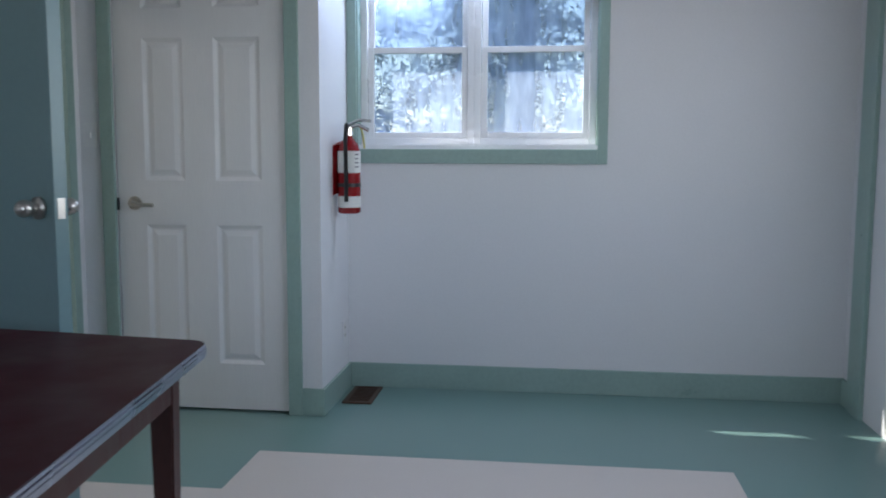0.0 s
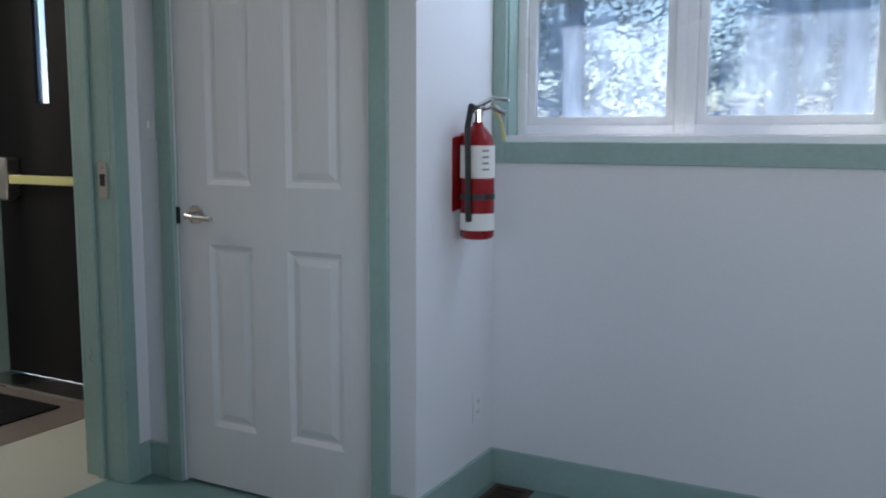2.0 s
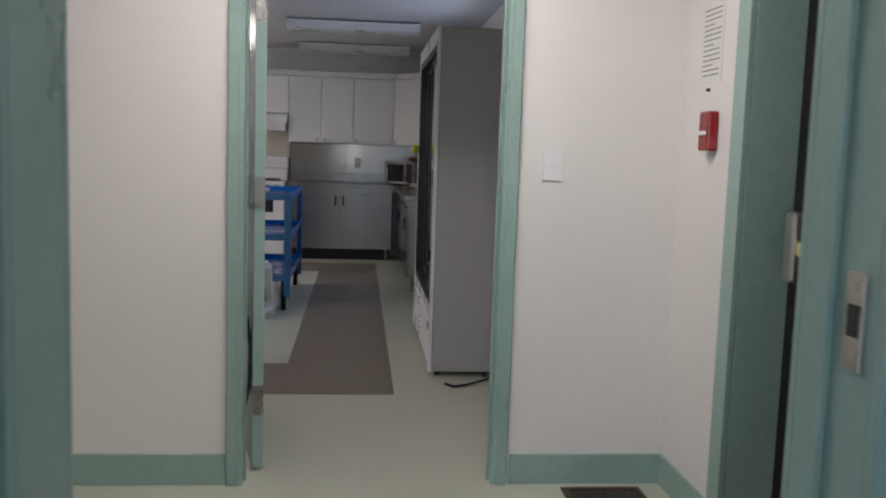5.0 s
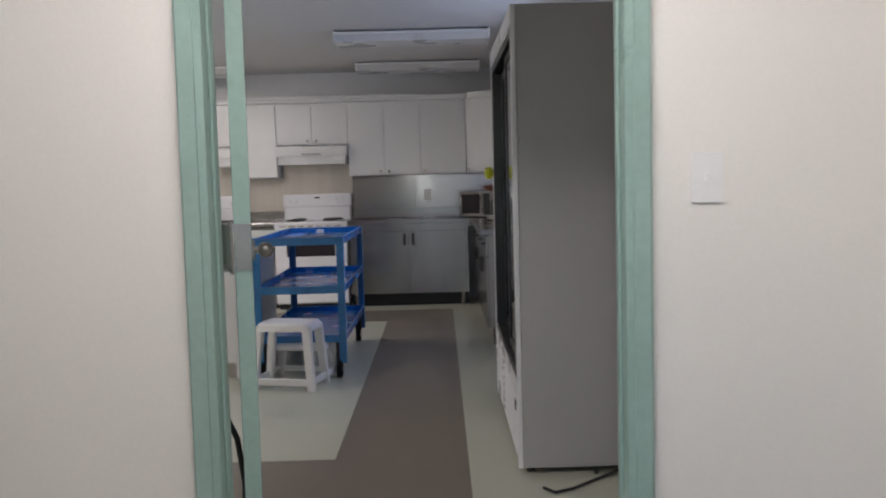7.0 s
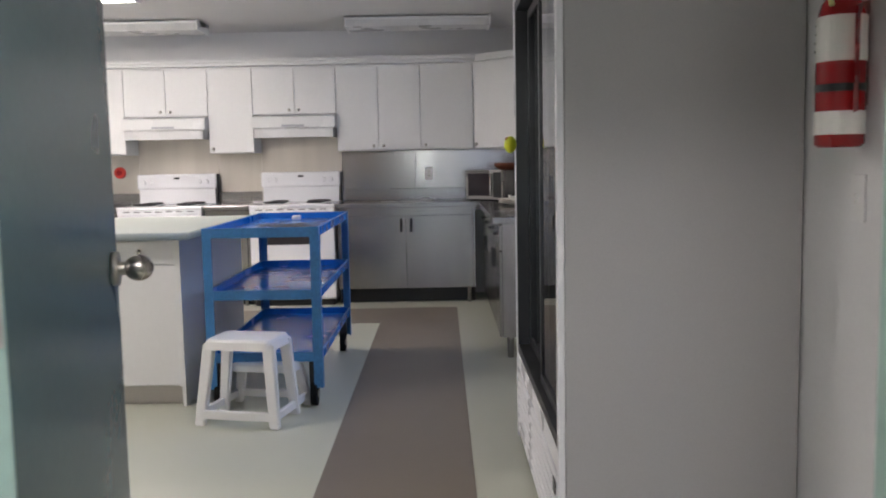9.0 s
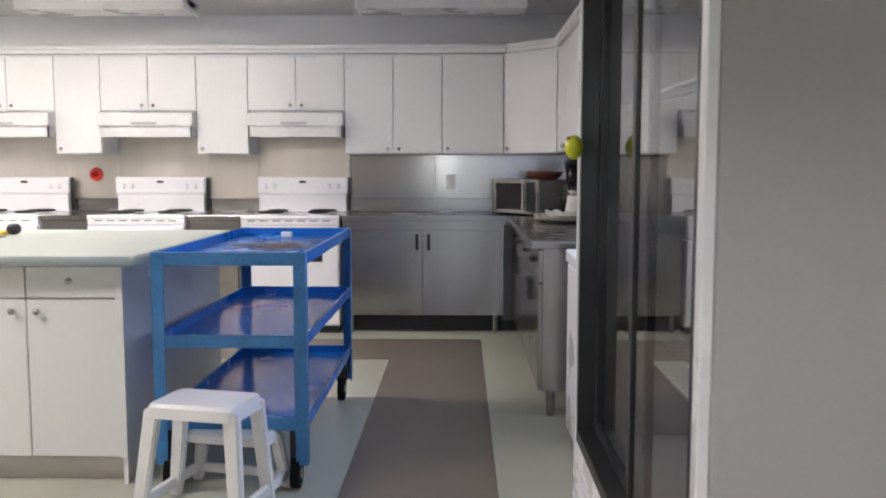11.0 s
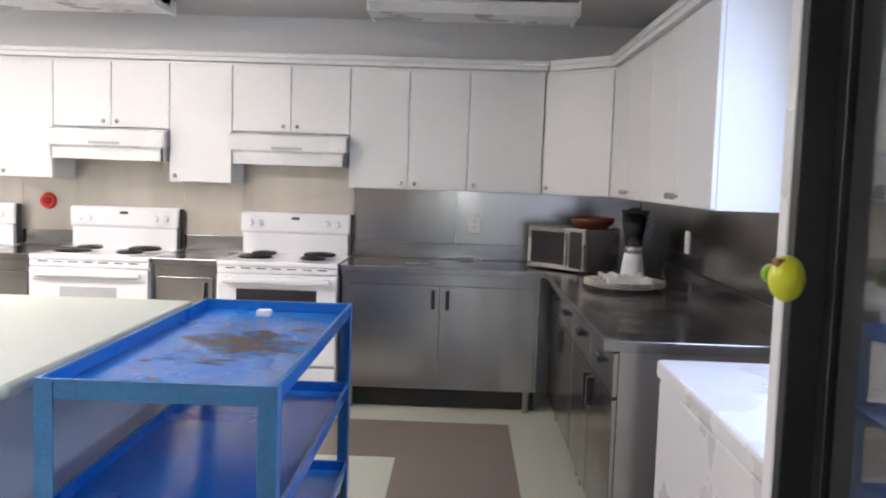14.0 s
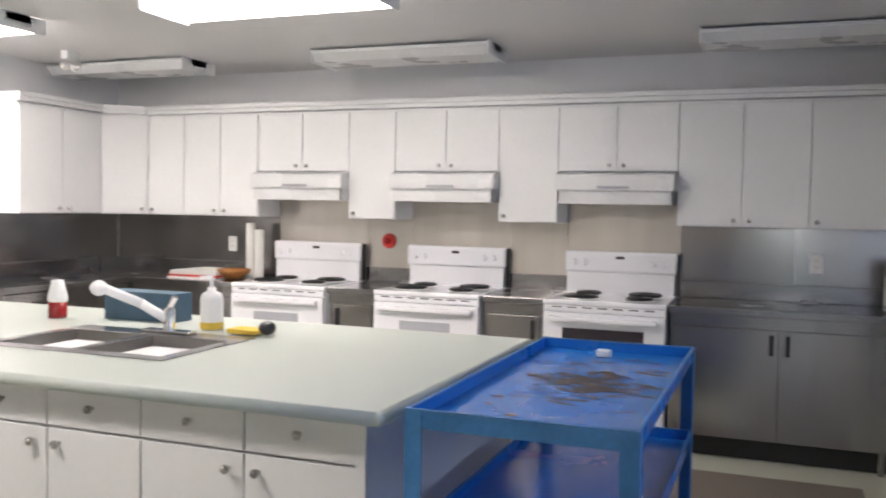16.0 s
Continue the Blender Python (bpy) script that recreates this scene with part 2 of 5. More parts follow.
def bx(name, parent, material, x0, x1, y0, y1, z0, z1, bevel=0.003, label="", turn=None):
    bm = bmesh.new()
    box(bm, x0, x1, y0, y1, z0, z1, bevel, turn)
    return part(name, bm, material, parent, label)


def rd(name, parent, material, a, b, r, r2=None, label="", seg=16):
    bm = bmesh.new()
    rod(bm, a, b, r, r2, seg)
    return part(name, bm, material, parent, label, smooth=False)


def structure(name, material, boxes, label, category, bevel=0.0):
    if category in ("door casing", "baseboard", "trim"):
        ob = thing(name, *boxes[0][:5:2], label, category, kind="structure")
        for b in boxes:
            bx("board", ob, material, *b, bevel)
        return ob
    bm = bmesh.new()
    for b in boxes:
        box(bm, *b, bevel)
    return tagged(part(name, bm, material), label, category, kind="structure")


# ---- the large structure ----
XW, XE = -0.655, 3.225         # main room, west and east wall
YN = 4.468                    # main room, window wall
KX0, KX1 = -10.5, -2.93       # kitchen, back wall and door wall
KY0, KY1 = -2.385, 4.27        # kitchen, south and north wall
HX = -2.833                   # hall, face of the kitchen door's wall
HY = 4.40                     # hall, north wall
TOP = 2.52

structure("floor_main", FLOOR_T, [(-0.56, 3.4, -1.7, 4.8, -0.1, 0.0)], "teal green sheet vinyl floor", "floor")
structure("floor_hall", FLOOR_C, [(-2.90, -0.56, 0.8, 4.75, -0.1, 0.0)], "cream sheet vinyl floor of the hall", "floor")
structure("floor_kitchen", FLOOR_C, [(-10.7, -2.90, -2.7, 4.47, -0.1, 0.0)], "pale cream green sheet vinyl floor", "floor")
structure("floor_inlay_main", FLOOR_W, [(0.57, 2.485, 0.2, 3.385, -0.02, 0.003), (-0.1, 0.57, 0.2, 2.96, -0.02, 0.003)], "beige vinyl field inlaid in the teal floor", "floor")
structure("floor_inlay_hall", FLOOR_B, [(-2.30, -1.23, 2.2, 4.40, -0.02, 0.003)], "brown vinyl field inlaid under the doormat", "floor")
walkway = thing("floor_inlay_kitchen", -6.9, 3.0, 0, "dull brown vinyl walkway inlaid round the island", "floor", kind="structure")
for b in ((-9.63, -4.11, 2.735, 3.36), (-9.63, -8.945, -1.6, 2.735), (-4.785, -4.11, -1.6, 2.735)):
    bx("vinyl_strip", walkway, FLOOR_B, *b, -0.02, 0.003, 0.0)

structure("wall_main_north", WALL, [(0.56, XE + .15, YN, YN + .13, 0, 1.25), (0.56, 0.75, YN, YN + .13, 1.25, 2.3), (1.986, XE + .15, YN, YN + .13, 1.25, 2.3), (0.56, XE + .15, YN, YN + .13, 2.3, TOP)],
          "white painted wall below and around the window", "wall")
structure("wall_closet_side", WALL, [(0.58, 0.70, 3.915, YN, 0, TOP)], "white painted return wall beside the closet", "wall")
structure("wall_closet", WALL, [(0.542, 0.58, 3.915, 4.06, 0, TOP), (-0.47, -0.297, 3.915, 4.06, 0, TOP), (-0.297, 0.542, 3.915, 4.06, 2.04, TOP), (-0.47, 0.58, 4.40, 4.45, 0, TOP)], "white painted closet wall around the panel door", "wall")
structure("wall_main_west", WALL, [(XW, -0.47, 3.805, 4.52, 0, TOP), (XW, -0.47, -1.7, 2.737, 0, TOP), (XW, -0.47, 2.737, 3.805, 2.06, TOP)], "white painted wall with the doorway to the hall", "wall")
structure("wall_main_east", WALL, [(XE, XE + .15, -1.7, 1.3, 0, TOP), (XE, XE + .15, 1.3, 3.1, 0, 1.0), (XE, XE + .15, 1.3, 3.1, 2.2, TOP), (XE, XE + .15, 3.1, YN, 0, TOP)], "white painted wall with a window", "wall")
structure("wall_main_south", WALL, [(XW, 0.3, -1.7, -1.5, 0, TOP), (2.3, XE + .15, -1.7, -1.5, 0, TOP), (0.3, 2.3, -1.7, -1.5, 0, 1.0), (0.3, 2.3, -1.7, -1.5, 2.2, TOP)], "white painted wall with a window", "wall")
structure("ceiling_main", CEIL, [(XW, XE + .15, -1.7, YN + .2, TOP, TOP + .15)], "white painted ceiling", "ceiling")

structure("wall_hall_west", HALLWALL, [(KX1, HX, 0.8, 2.695, 0, TOP), (KX1, HX, 3.715, HY + .3, 0, TOP), (KX1, HX, 2.695, 3.715, 2.06, TOP)], "cream white wall with the kitchen doorway", "wall")
structure("wall_hall_north", HALLWALL, [(HX, -2.24, HY, HY + .25, 0, TOP), (-0.98, XW, HY, HY + .25, 0, TOP), (-2.24, -0.98, HY, HY + .25, 2.08, TOP)], "cream white wall around the exit door", "wall")
structure("wall_hall_south", HALLWALL, [(HX, XW, 0.8, 0.95, 0, TOP)], "cream white end wall of the hall", "wall")
structure("ceiling_hall", CEIL, [(KX1, XW, 0.8, HY + .25, TOP, TOP + .15)], "white painted ceiling", "ceiling")

structure("wall_kitchen_back", WALL, [(KX0 - .2, KX0, KY0 - .2, KY1 + .2, 0, TOP)], "off white wall above the kitchen cabinets", "wall")
structure("wall_kitchen_north", WALL, [(KX0, -7.32, KY1, KY1 + .2, 0, TOP), (-6.08, KX1, KY1, KY1 + .2, 0, TOP), (-7.32, -6.08, KY1, KY1 + .2, 0, 1.15), (-7.32, -6.08, KY1, KY1 + .2, 2.2, TOP)],
          "off white wall behind the refrigerator", "wall")
structure("wall_kitchen_south", WALL, [(KX0, KX1, KY0 - .2, KY0, 0, TOP)], "off white side wall of the kitchen", "wall")
structure("wall_kitchen_east", WALL, [(KX1, HX, KY0 - .2, 0.8, 0, TOP)], "off white wall of the kitchen", "wall")
structure("ceiling_kitchen", CEIL, [(KX0 - .2, KX1, KY0 - .2, KY1 + .2, TOP, TOP + .15)], "grey white painted ceiling of the kitchen", "ceiling")

structure("ground", GROUND, [(-400, 400, 5.0, 700, -0.6, -0.4)], "grassy ground outside the windows", "ground")
# Unseen board, added so only thin strips of sun reach the main floor.
structure("eave", SUN_BLOCK, [(-11, 3.6, 4.68, 4.90, 2.45, 2.55)], "pale eave board over the windows", "eave")

BB = 0.13
structure("baseboard_main", TRIM, [(0.714, XE, YN - .014, YN, 0, BB), (0.70, 0.714, 3.915, YN, 0, BB), (0.605, 0.714, 3.90, 3.915, 0, BB), (-0.47, -0.365, 3.90, 3.915, 0, BB), (-0.47, -0.455, 3.85, 3.90, 0, BB),
          (XE - .014, XE, 4.36, YN - .014, 0, BB)], "green painted wooden baseboard", "baseboard", 0.003)
structure("baseboard_hall", TRIM, [(HX, HX + .014, 3.77, HY, 0, 0.125), (HX, HX + .014, 0.95, 2.65, 0, 0.125), (HX + .014, -2.33, HY - .014, HY, 0, 0.125)], "sage green wooden baseboard", "baseboard", 0.003)

# ---- doors, casings and windows ----


def frame_boxes(axis, at0, at1, a0, a1, top, w, z0=0.0):
    """Casing round an opening: two uprights and a head, on a wall across that axis."""
    rows = [(a0 - w, a0, z0, top), (a1, a1 + w, z0, top), (a0 - w, a1 + w, top, top + w)]
    return [(at0, at1, p, q, z, t) if axis == "x" else (p, q, at0, at1, z, t) for p, q, z, t in rows]


structure("door_casing_hall", TRIM, frame_boxes("x", -0.47, -0.45, 2.757, 3.785, 2.04, 0.06) + frame_boxes("x", -0.675, XW, 2.757, 3.785, 2.04, 0.06)
          + [(XW, -0.47, 3.785, 3.805, 0, 2.06), (XW, -0.47, 2.737, 2.757, 0, 2.06), (XW, -0.47, 2.757, 3.785, 2.04, 2.06), (-0.60, -0.565, 3.772, 3.785, 0, 2.04)], "green painted door casing and jamb", "door casing", 0.003)
structure("door_casing_kitchen", TRIM, frame_boxes("x", HX, HX + .020, 2.715, 3.695, 2.04, 0.064) + frame_boxes("x", KX1 - .016, KX1, 2.705, 3.705, 2.055, 0.075)
          + frame_boxes("x", HX + .020, HX + .029, 2.696, 3.714, 2.059, 0.04)
          + [(KX1, HX, 3.695, 3.715, 0, 2.06), (KX1, HX, 2.695, 2.715, 0, 2.06), (KX1, HX, 2.715, 3.695, 2.04, 2.06), (-2.885, -2.860, 3.685, 3.695, 0, 2.04), (-2.885, -2.860, 2.715, 2.722, 0, 2.04)],
          "sage green painted door casing and jamb", "door casing", 0.003)
kh = thing("jamb_hinge", -2.945, 2.72, 1.08, "dull steel hinge leaf on the kitchen door jamb", "hinge")
bx("leaf", kh, NICKEL, -2.949, -2.9465, 2.705, 2.731, 1.077, 1.197, 0.001)
rd("pin", kh, NICKEL, (-2.954, 2.729, 1.07), (-2.954, 2.729, 1.204), 0.006, seg=12)
structure("door_casing_closet", TRIM, frame_boxes("y", 3.895, 3.915, -0.295, 0.54, 2.04, 0.065), "green painted casing of the closet door", "door casing", 0.003)
structure("door_casing_exit", TRIM, frame_boxes("y", HY - .022, HY, -2.22, -1.00, 2.08, 0.095) + [(-2.24, -2.22, HY, HY + .25, 0, 2.08), (-1.00, -0.98, HY, HY + .25, 0, 2.08)], "green painted casing and deep jamb of the exit", "door casing", 0.003)
structure("door_casing_east", TRIM, [(XE - .022, XE, 4.17, 4.345, 0, 2.1)], "green painted casing beside the corner", "door casing", 0.003)


def panel_face(bm, x0, x1, z0, z1, y):
    """A moulded door panel: a sunk groove round a raised field."""
    def ring(i, yy):
        return [bm.verts.new(p) for p in ((x0 + i, yy, z0 + i), (x1 - i, yy, z0 + i), (x1 - i, yy, z1 - i), (x0 + i, yy, z1 - i))]
    rs = [ring(0, y), ring(0.018, y + 0.012), ring(0.026, y + 0.012), ring(0.05, y + 0.003)]
    for a, b in zip(rs, rs[1:]):
        for i in range(4):
            bm.faces.new((a[i], a[(i + 1) % 4], b[(i + 1) % 4], b[i]))
    bm.faces.new(rs[-1])


def panel_door():
    door = thing("closet_door", 0.11, 3.92, 0, "white painted moulded six panel closet door, closed", "door", kind="structure")
    bm = bmesh.new()
    y = 3.922
    cols = [(-0.152, 0.045), (0.195, 0.418)]
    xs = [-0.292, cols[0][0], cols[0][1], cols[1][0], cols[1][1], 0.537]
    zs = [0.012, 0.233, 0.898, 1.108, 1.77, 1.905, 1.99, 2.035]
    for i in range(5):
        for j in range(7):
            if i in (1, 3) and j in (1, 3, 5):
                panel_face(bm, xs[i], xs[i + 1], zs[j], zs[j + 1], y)
            else:
                bm.faces.new([bm.verts.new(p) for p in ((xs[i], y, zs[j]), (xs[i + 1], y, zs[j]), (xs[i + 1], y, zs[j + 1]), (xs[i], y, zs[j + 1]))])
    box(bm, -0.292, 0.537, 3.938, 3.96, 0.012, 2.035)
    part("slab", bm, WHITE_DOOR, door)
    h = rd("lever_handle", door, NICKEL, (-0.205, 3.922, 1.0), (-0.205, 3.865, 1.0), 0.012, label="dull metal lever handle")
    bm = bmesh.new()
    rod(bm, (-0.205, 3.922, 1.0), (-0.205, 3.912, 1.0), 0.033, seg=24)
    part("rose", bm, NICKEL, h)
    bm = bmesh.new()
    tube(bm, [(-0.205, 3.868, 1.0), (-0.17, 3.865, 0.995), (-0.095, 3.872, 0.993)], 0.010)
    part("lever", bm, NICKEL, h)
    bx("latch_plate", door, BLACK, -0.297, -0.285, 3.913, 3.922, 0.965, 1.025, 0.001)


panel_door()


def knob(parent, a, n):
    """A round door knob with its rose at a, standing out along n."""
    a, n = Vector(a), Vector(n)
    bm = bmesh.new()
    rod(bm, a, a + n * 0.012, 0.033, seg=20)
    rod(bm, a, a + n * 0.03, 0.013)
    ball(bm, a + n * 0.048, 0.028, 0.028, 0.026)
    part("knob", bm, NICKEL, parent, "worn metal door knob", smooth=True)


def swung_door(name, hx, hy, angle, width, label, paint, thick=0.044):
    """A flush slab hinged at (hx, hy); angle in degrees from +x."""
    door = thing(name, hx, hy, 0, label, "door", kind="structure")
    t = Matrix.Translation((hx, hy, 0)) @ Matrix.Rotation(radians(angle), 4, "Z")
    bx("slab", door, paint, 0, width, -thick / 2, thick / 2, 0.012, 2.03, 0.002, turn=t)
    edge = thick / 2 + 0.001
    bx("hinge_edge", door, TRIM, -0.004, 0.0, -thick / 2 + .001, thick / 2 - .001, 0.012, 2.03, 0.0, "green painted door edge", turn=t)
    for z in (0.297, 1.137, 1.86):
        bx("hinge", door, NICKEL, -0.0065, -0.0042, -thick / 2 + .002, thick / 2 - .002, z - .06, z + .06, 0.0, "dull steel hinge leaf", turn=t)
    n = (t.to_3x3() @ Vector((0, 1, 0))).normalized()
    c = t @ Vector((width - 0.07, 0, 1.075))
    knob(door, c + n * edge, n)
    knob(door, c - n * edge, -n)
    bx("latch_plate", door, NICKEL, width, width + .0015, -0.012, 0.012, 1.045, 1.105, 0.0, turn=t)
    return door


swung_door("door_hall", -0.422, 2.735, -27, 0.87, "teal painted flush door, standing open", GREEN_DOOR)
swung_door("door_kitchen", -2.975, 2.755, 192.5, 0.83, "dark blue grey flush door, standing open", TEAL_DOOR)

sp = thing("strike_plate", -0.51, 3.784, 1.12, "metal strike plate with a dark latch hole on the jamb", "strike plate")
bx("plate", sp, NICKEL, -0.535, -0.492, 3.779, 3.784, 1.055, 1.185, 0.002)
bx("latch_hole", sp, BLACK, -0.525, -0.50, 3.7775, 3.7792, 1.10, 1.142, 0.0)
rd("screw", sp, NICKEL, (-0.512, 3.781, 1.165), (-0.512, 3.777, 1.165), 0.005)
rd("screw", sp, NICKEL, (-0.512, 3.781, 1.075), (-0.512, 3.777, 1.075), 0.005)


def exit_door():
    d = thing("exit_door", -1.76, HY + .17, 0, "black metal exit door with a slit window, closed", "door", kind="structure")
    y = HY + .17
    bm = bmesh.new()
    for b in ((-2.22, -1.895, 0.02, 2.06), (-1.795, -1.00, 0.02, 2.06), (-1.895, -1.795, 0.02, 1.44), (-1.895, -1.795, 1.96, 2.06)):
        box(bm, b[0], b[1], y, y + .045, b[2], b[3])
    part("slab", bm, BLACK_DOOR, d)
    w = bx("slit_window", d, PANE, -1.895, -1.795, y + .018, y + .024, 1.44, 1.96, 0.0, "narrow glass slit")
    w.visible_shadow = False
    bar = bx("push_bar", d, YBAR, -2.04, -1.10, y - .075, y - .045, 1.035, 1.08, 0.006, "pale yellow push bar")
    bx("bar_housing", bar, NICKEL, -2.10, -2.04, y - .09, y - .001, 0.95, 1.17, 0.012, "grey metal latch housing")
    bx("bar_housing", bar, NICKEL, -1.12, -1.07, y - .09, y - .001, 0.97, 1.15, 0.012)
    bx("threshold", d, NICKEL, -2.22, -1.00, HY - .02, y, 0.0, 0.018, 0.004, "worn metal threshold")


exit_door()


def window_unit(win, x0, x1, z0, z1, y):
    """One double-hung unit: outer frame, two sashes, two panes."""
    f = bmesh.new()
    for b in ((x0, x0 + .035, z0, z1), (x1 - .035, x1, z0, z1), (x0 + .035, x1 - .035, z0, z0 + .035), (x0 + .035, x1 - .035, z1 - .035, z1)):
        box(f, b[0], b[1], y, y + .08, b[2], b[3], 0.003)
    part("window_frame", f, VINYLW, win)
    mid = 1.775
    for name, a, b, yy in (("lower_sash", z0 + .035, mid + .015, y + .012), ("upper_sash", mid - .015, z1 - .035, y + .042)):
        s = bmesh.new()
        p, q = x0 + .037, x1 - .037
        for c in ((p, p + .03, a, b), (q - .03, q, a, b), (p + .03, q - .03, a, a + .03), (p + .03, q - .03, b - .03, b)):
            box(s, c[0], c[1], yy, yy + .026, c[2], c[3], 0.003)
        sash = part(name, s, VINYLW, win)
        g = bx("pane", sash, PANE, p + .028, q - .028, yy + .011, yy + .015, a + .028, b - .028, 0.0)
        g.visible_shadow = False


win = thing("window_1", 1.37, YN, 1.25, "white vinyl double hung twin window with green casing", "window", kind="structure")
window_unit(win, 0.756, 1.354, 1.285, 2.28, 4.545)
window_unit(win, 1.354, 1.98, 1.285, 2.28, 4.545)
bx("window_sill", win, VINYLW, 0.75, 1.986, YN, 4.55, 1.25, 1.284, 0.003)
bm = bmesh.new()
for b in ((0.702, 0.75, YN - .018, YN, 1.188, 2.35), (1.986, 2.035, YN - .018, YN, 1.188, 2.35), (0.75, 1.986, YN - .018, YN, 1.188, 1.262), (0.75, 1.986, YN - .018, YN, 2.28, 2.35)):
    box(bm, *b, 0.003)
for b in ((0.75, 0.756, YN, 4.545, 1.284, 2.28), (1.98, 1.986, YN, 4.545, 1.284, 2.28)):
    box(bm, *b)
part("casing", bm, TRIM, win, "green painted window casing")
ew = thing("window_2", XE, 2.2, 1.0, "white framed window in the east wall", "window", kind="structure")
bm = bmesh.new()
for b in ((1.3, 1.36, 1.0, 2.2), (3.04, 3.1, 1.0, 2.2), (1.36, 3.04, 1.0, 1.06), (1.36, 3.04, 2.14, 2.2), (2.17, 2.23, 1.06, 2.14)):
    box(bm, XE + .04, XE + .1, *b)
part("window_frame", bm, VINYLW, ew)
sw = thing("window_3", 1.3, -1.6, 1.0, "white framed window in the south wall", "window", kind="structure")
bm = bmesh.new()
for b in ((0.3, 0.36, 1.0, 2.2), (2.24, 2.3, 1.0, 2.2), (0.36, 2.24, 1.0, 1.06), (0.36, 2.24, 2.14, 2.2), (1.27, 1.33, 1.06, 2.14)):
    box(bm, b[0], b[1], -1.64, -1.56, b[2], b[3])
part("window_frame", bm, VINYLW, sw)
kw = thing("window_4", -6.7, KY1, 1.15, "white framed kitchen window over the freezer", "window", kind="structure")
bm = bmesh.new()
for b in ((-7.32, -7.26, 1.15, 2.2), (-6.14, -6.08, 1.15, 2.2), (-7.26, -6.14, 1.15, 1.21), (-7.26, -6.14, 2.14, 2.2)):
    box(bm, b[0], b[1], KY1 + .04, KY1 + .1, b[2], b[3])
part("window_frame", bm, VINYLW, kw)

# ---- kitchen cabinets ----
UX = KX0 + 0.34   # face of the upper cabinets
U0, U1 = 1.385, 2.146


def cab_knob(parent, p, n):
    p, n = Vector(p), Vector(n)
    bm = bmesh.new()
    rod(bm, p, p + n * 0.018, 0.006)
    ball(bm, p + n * 0.022, 0.014, 0.014, 0.014, 12, 8)
    part("knob", bm, NICKEL, parent, "round metal knob", smooth=True)


def upper_back(y0, y1, z0, doors, knobs, label):
    """Upper unit on the back wall; knobs: one side per door, -1 or 1."""
    c = thing("upper_cabinet", UX - .16, (y0 + y1) / 2, z0, label, "cabinet", "upper cabinets")
    bx("body", c, CAB, KX0 + .002, UX - .02, y0 + .001, y1 - .001, z0, U1 + .02, 0.0)
    w = (y1 - y0) / doors
    for i in range(doors):
        a, b = y0 + i * w, y0 + (i + 1) * w
        d = bx("door", c, CAB, UX - .0195, UX, a + .003, b - .003, z0 + .004, U1, 0.003)
        k = knobs[i]
        cab_knob(d, (UX, b - .045 if k > 0 else a + .045, z0 + .04), (1, 0, 0))


W2 = "white laminate upper cabinet with two doors"
W1 = "white laminate upper cabinet with one door"
WS = "short white laminate cabinet above a range hood"
S1, S2, S3 = 1.528, 0.352, -0.78   # left ends of the stoves
HOODZ = 1.665
upper_back(S1 + .765, S1 + 1.535, U0, 2, (1, -1), W2)
upper_back(S1 + 1.535, 3.546, U0, 1, (-1,), W1)
upper_back(S1, S1 + .765, HOODZ + .06, 2, (1, -1), WS)
upper_back(S2 + .765, S1, U0, 1, (-1,), W1)
upper_back(S2, S2 + .765, HOODZ + .06, 2, (1, -1), WS)
upper_back(S3 + .765, S2, U0, 1, (-1,), W1)
upper_back(S3, S3 + .765, HOODZ + .06, 2, (1, -1), WS)
upper_back(-1.45, S3, U0, 2, (1, -1), W2)
upper_back(-1.79, -1.45, U0, 1, (-1,), W1)


def corner_upper(y, s, wall, cx):
    """Corner unit with a diagonal door; s: towards its side wall."""
    c = thing("corner_cabinet", KX0 + .3, wall - s * .3, U0, "white laminate corner cabinet with a diagonal door", "cabinet", "upper cabinets")
    d0, d1 = (UX - .0, y), (cx, wall - s * .34)
    bm = bmesh.new()
    o = 0.014
    ring = [(KX0 + .002, y + s * .001), (d0[0] - .02, y + s * .001), (d1[0] - .001, d1[1] + s * .02), (d1[0] - .001, wall - s * .002), (KX0 + .002, wall - s * .002)]
    lo = [bm.verts.new((*p, U0)) for p in ring]
    hi = [bm.verts.new((*p, U1 + .02)) for p in ring]
    bm.faces.new(lo)
    bm.faces.new(hi[::-1])
    for i in range(5):
        bm.faces.new((lo[i], lo[(i + 1) % 5], hi[(i + 1) % 5], hi[i]))
    part("body", bm, CAB, c)
    a, b = Vector((*d0, 0)), Vector((*d1, 0))
    ang = math.atan2(b.y - a.y, b.x - a.x)
    L = (b - a).length
    t = Matrix.Translation(a) @ Matrix.Rotation(ang, 4, "Z")
    n = -s
    door = bx("door", c, CAB, 0.01, L - .01, min(-n * .02, 0), max(-n * .02, 0), U0 + .004, U1, 0.003, turn=t)
    cab_knob(door, t @ Vector((0.05, 0, U0 + .04)), t.to_3x3() @ Vector((0, n, 0)))


corner_upper(3.546, 1, KY1, -9.80)
corner_upper(-1.79, -1, KY0, -9.925)


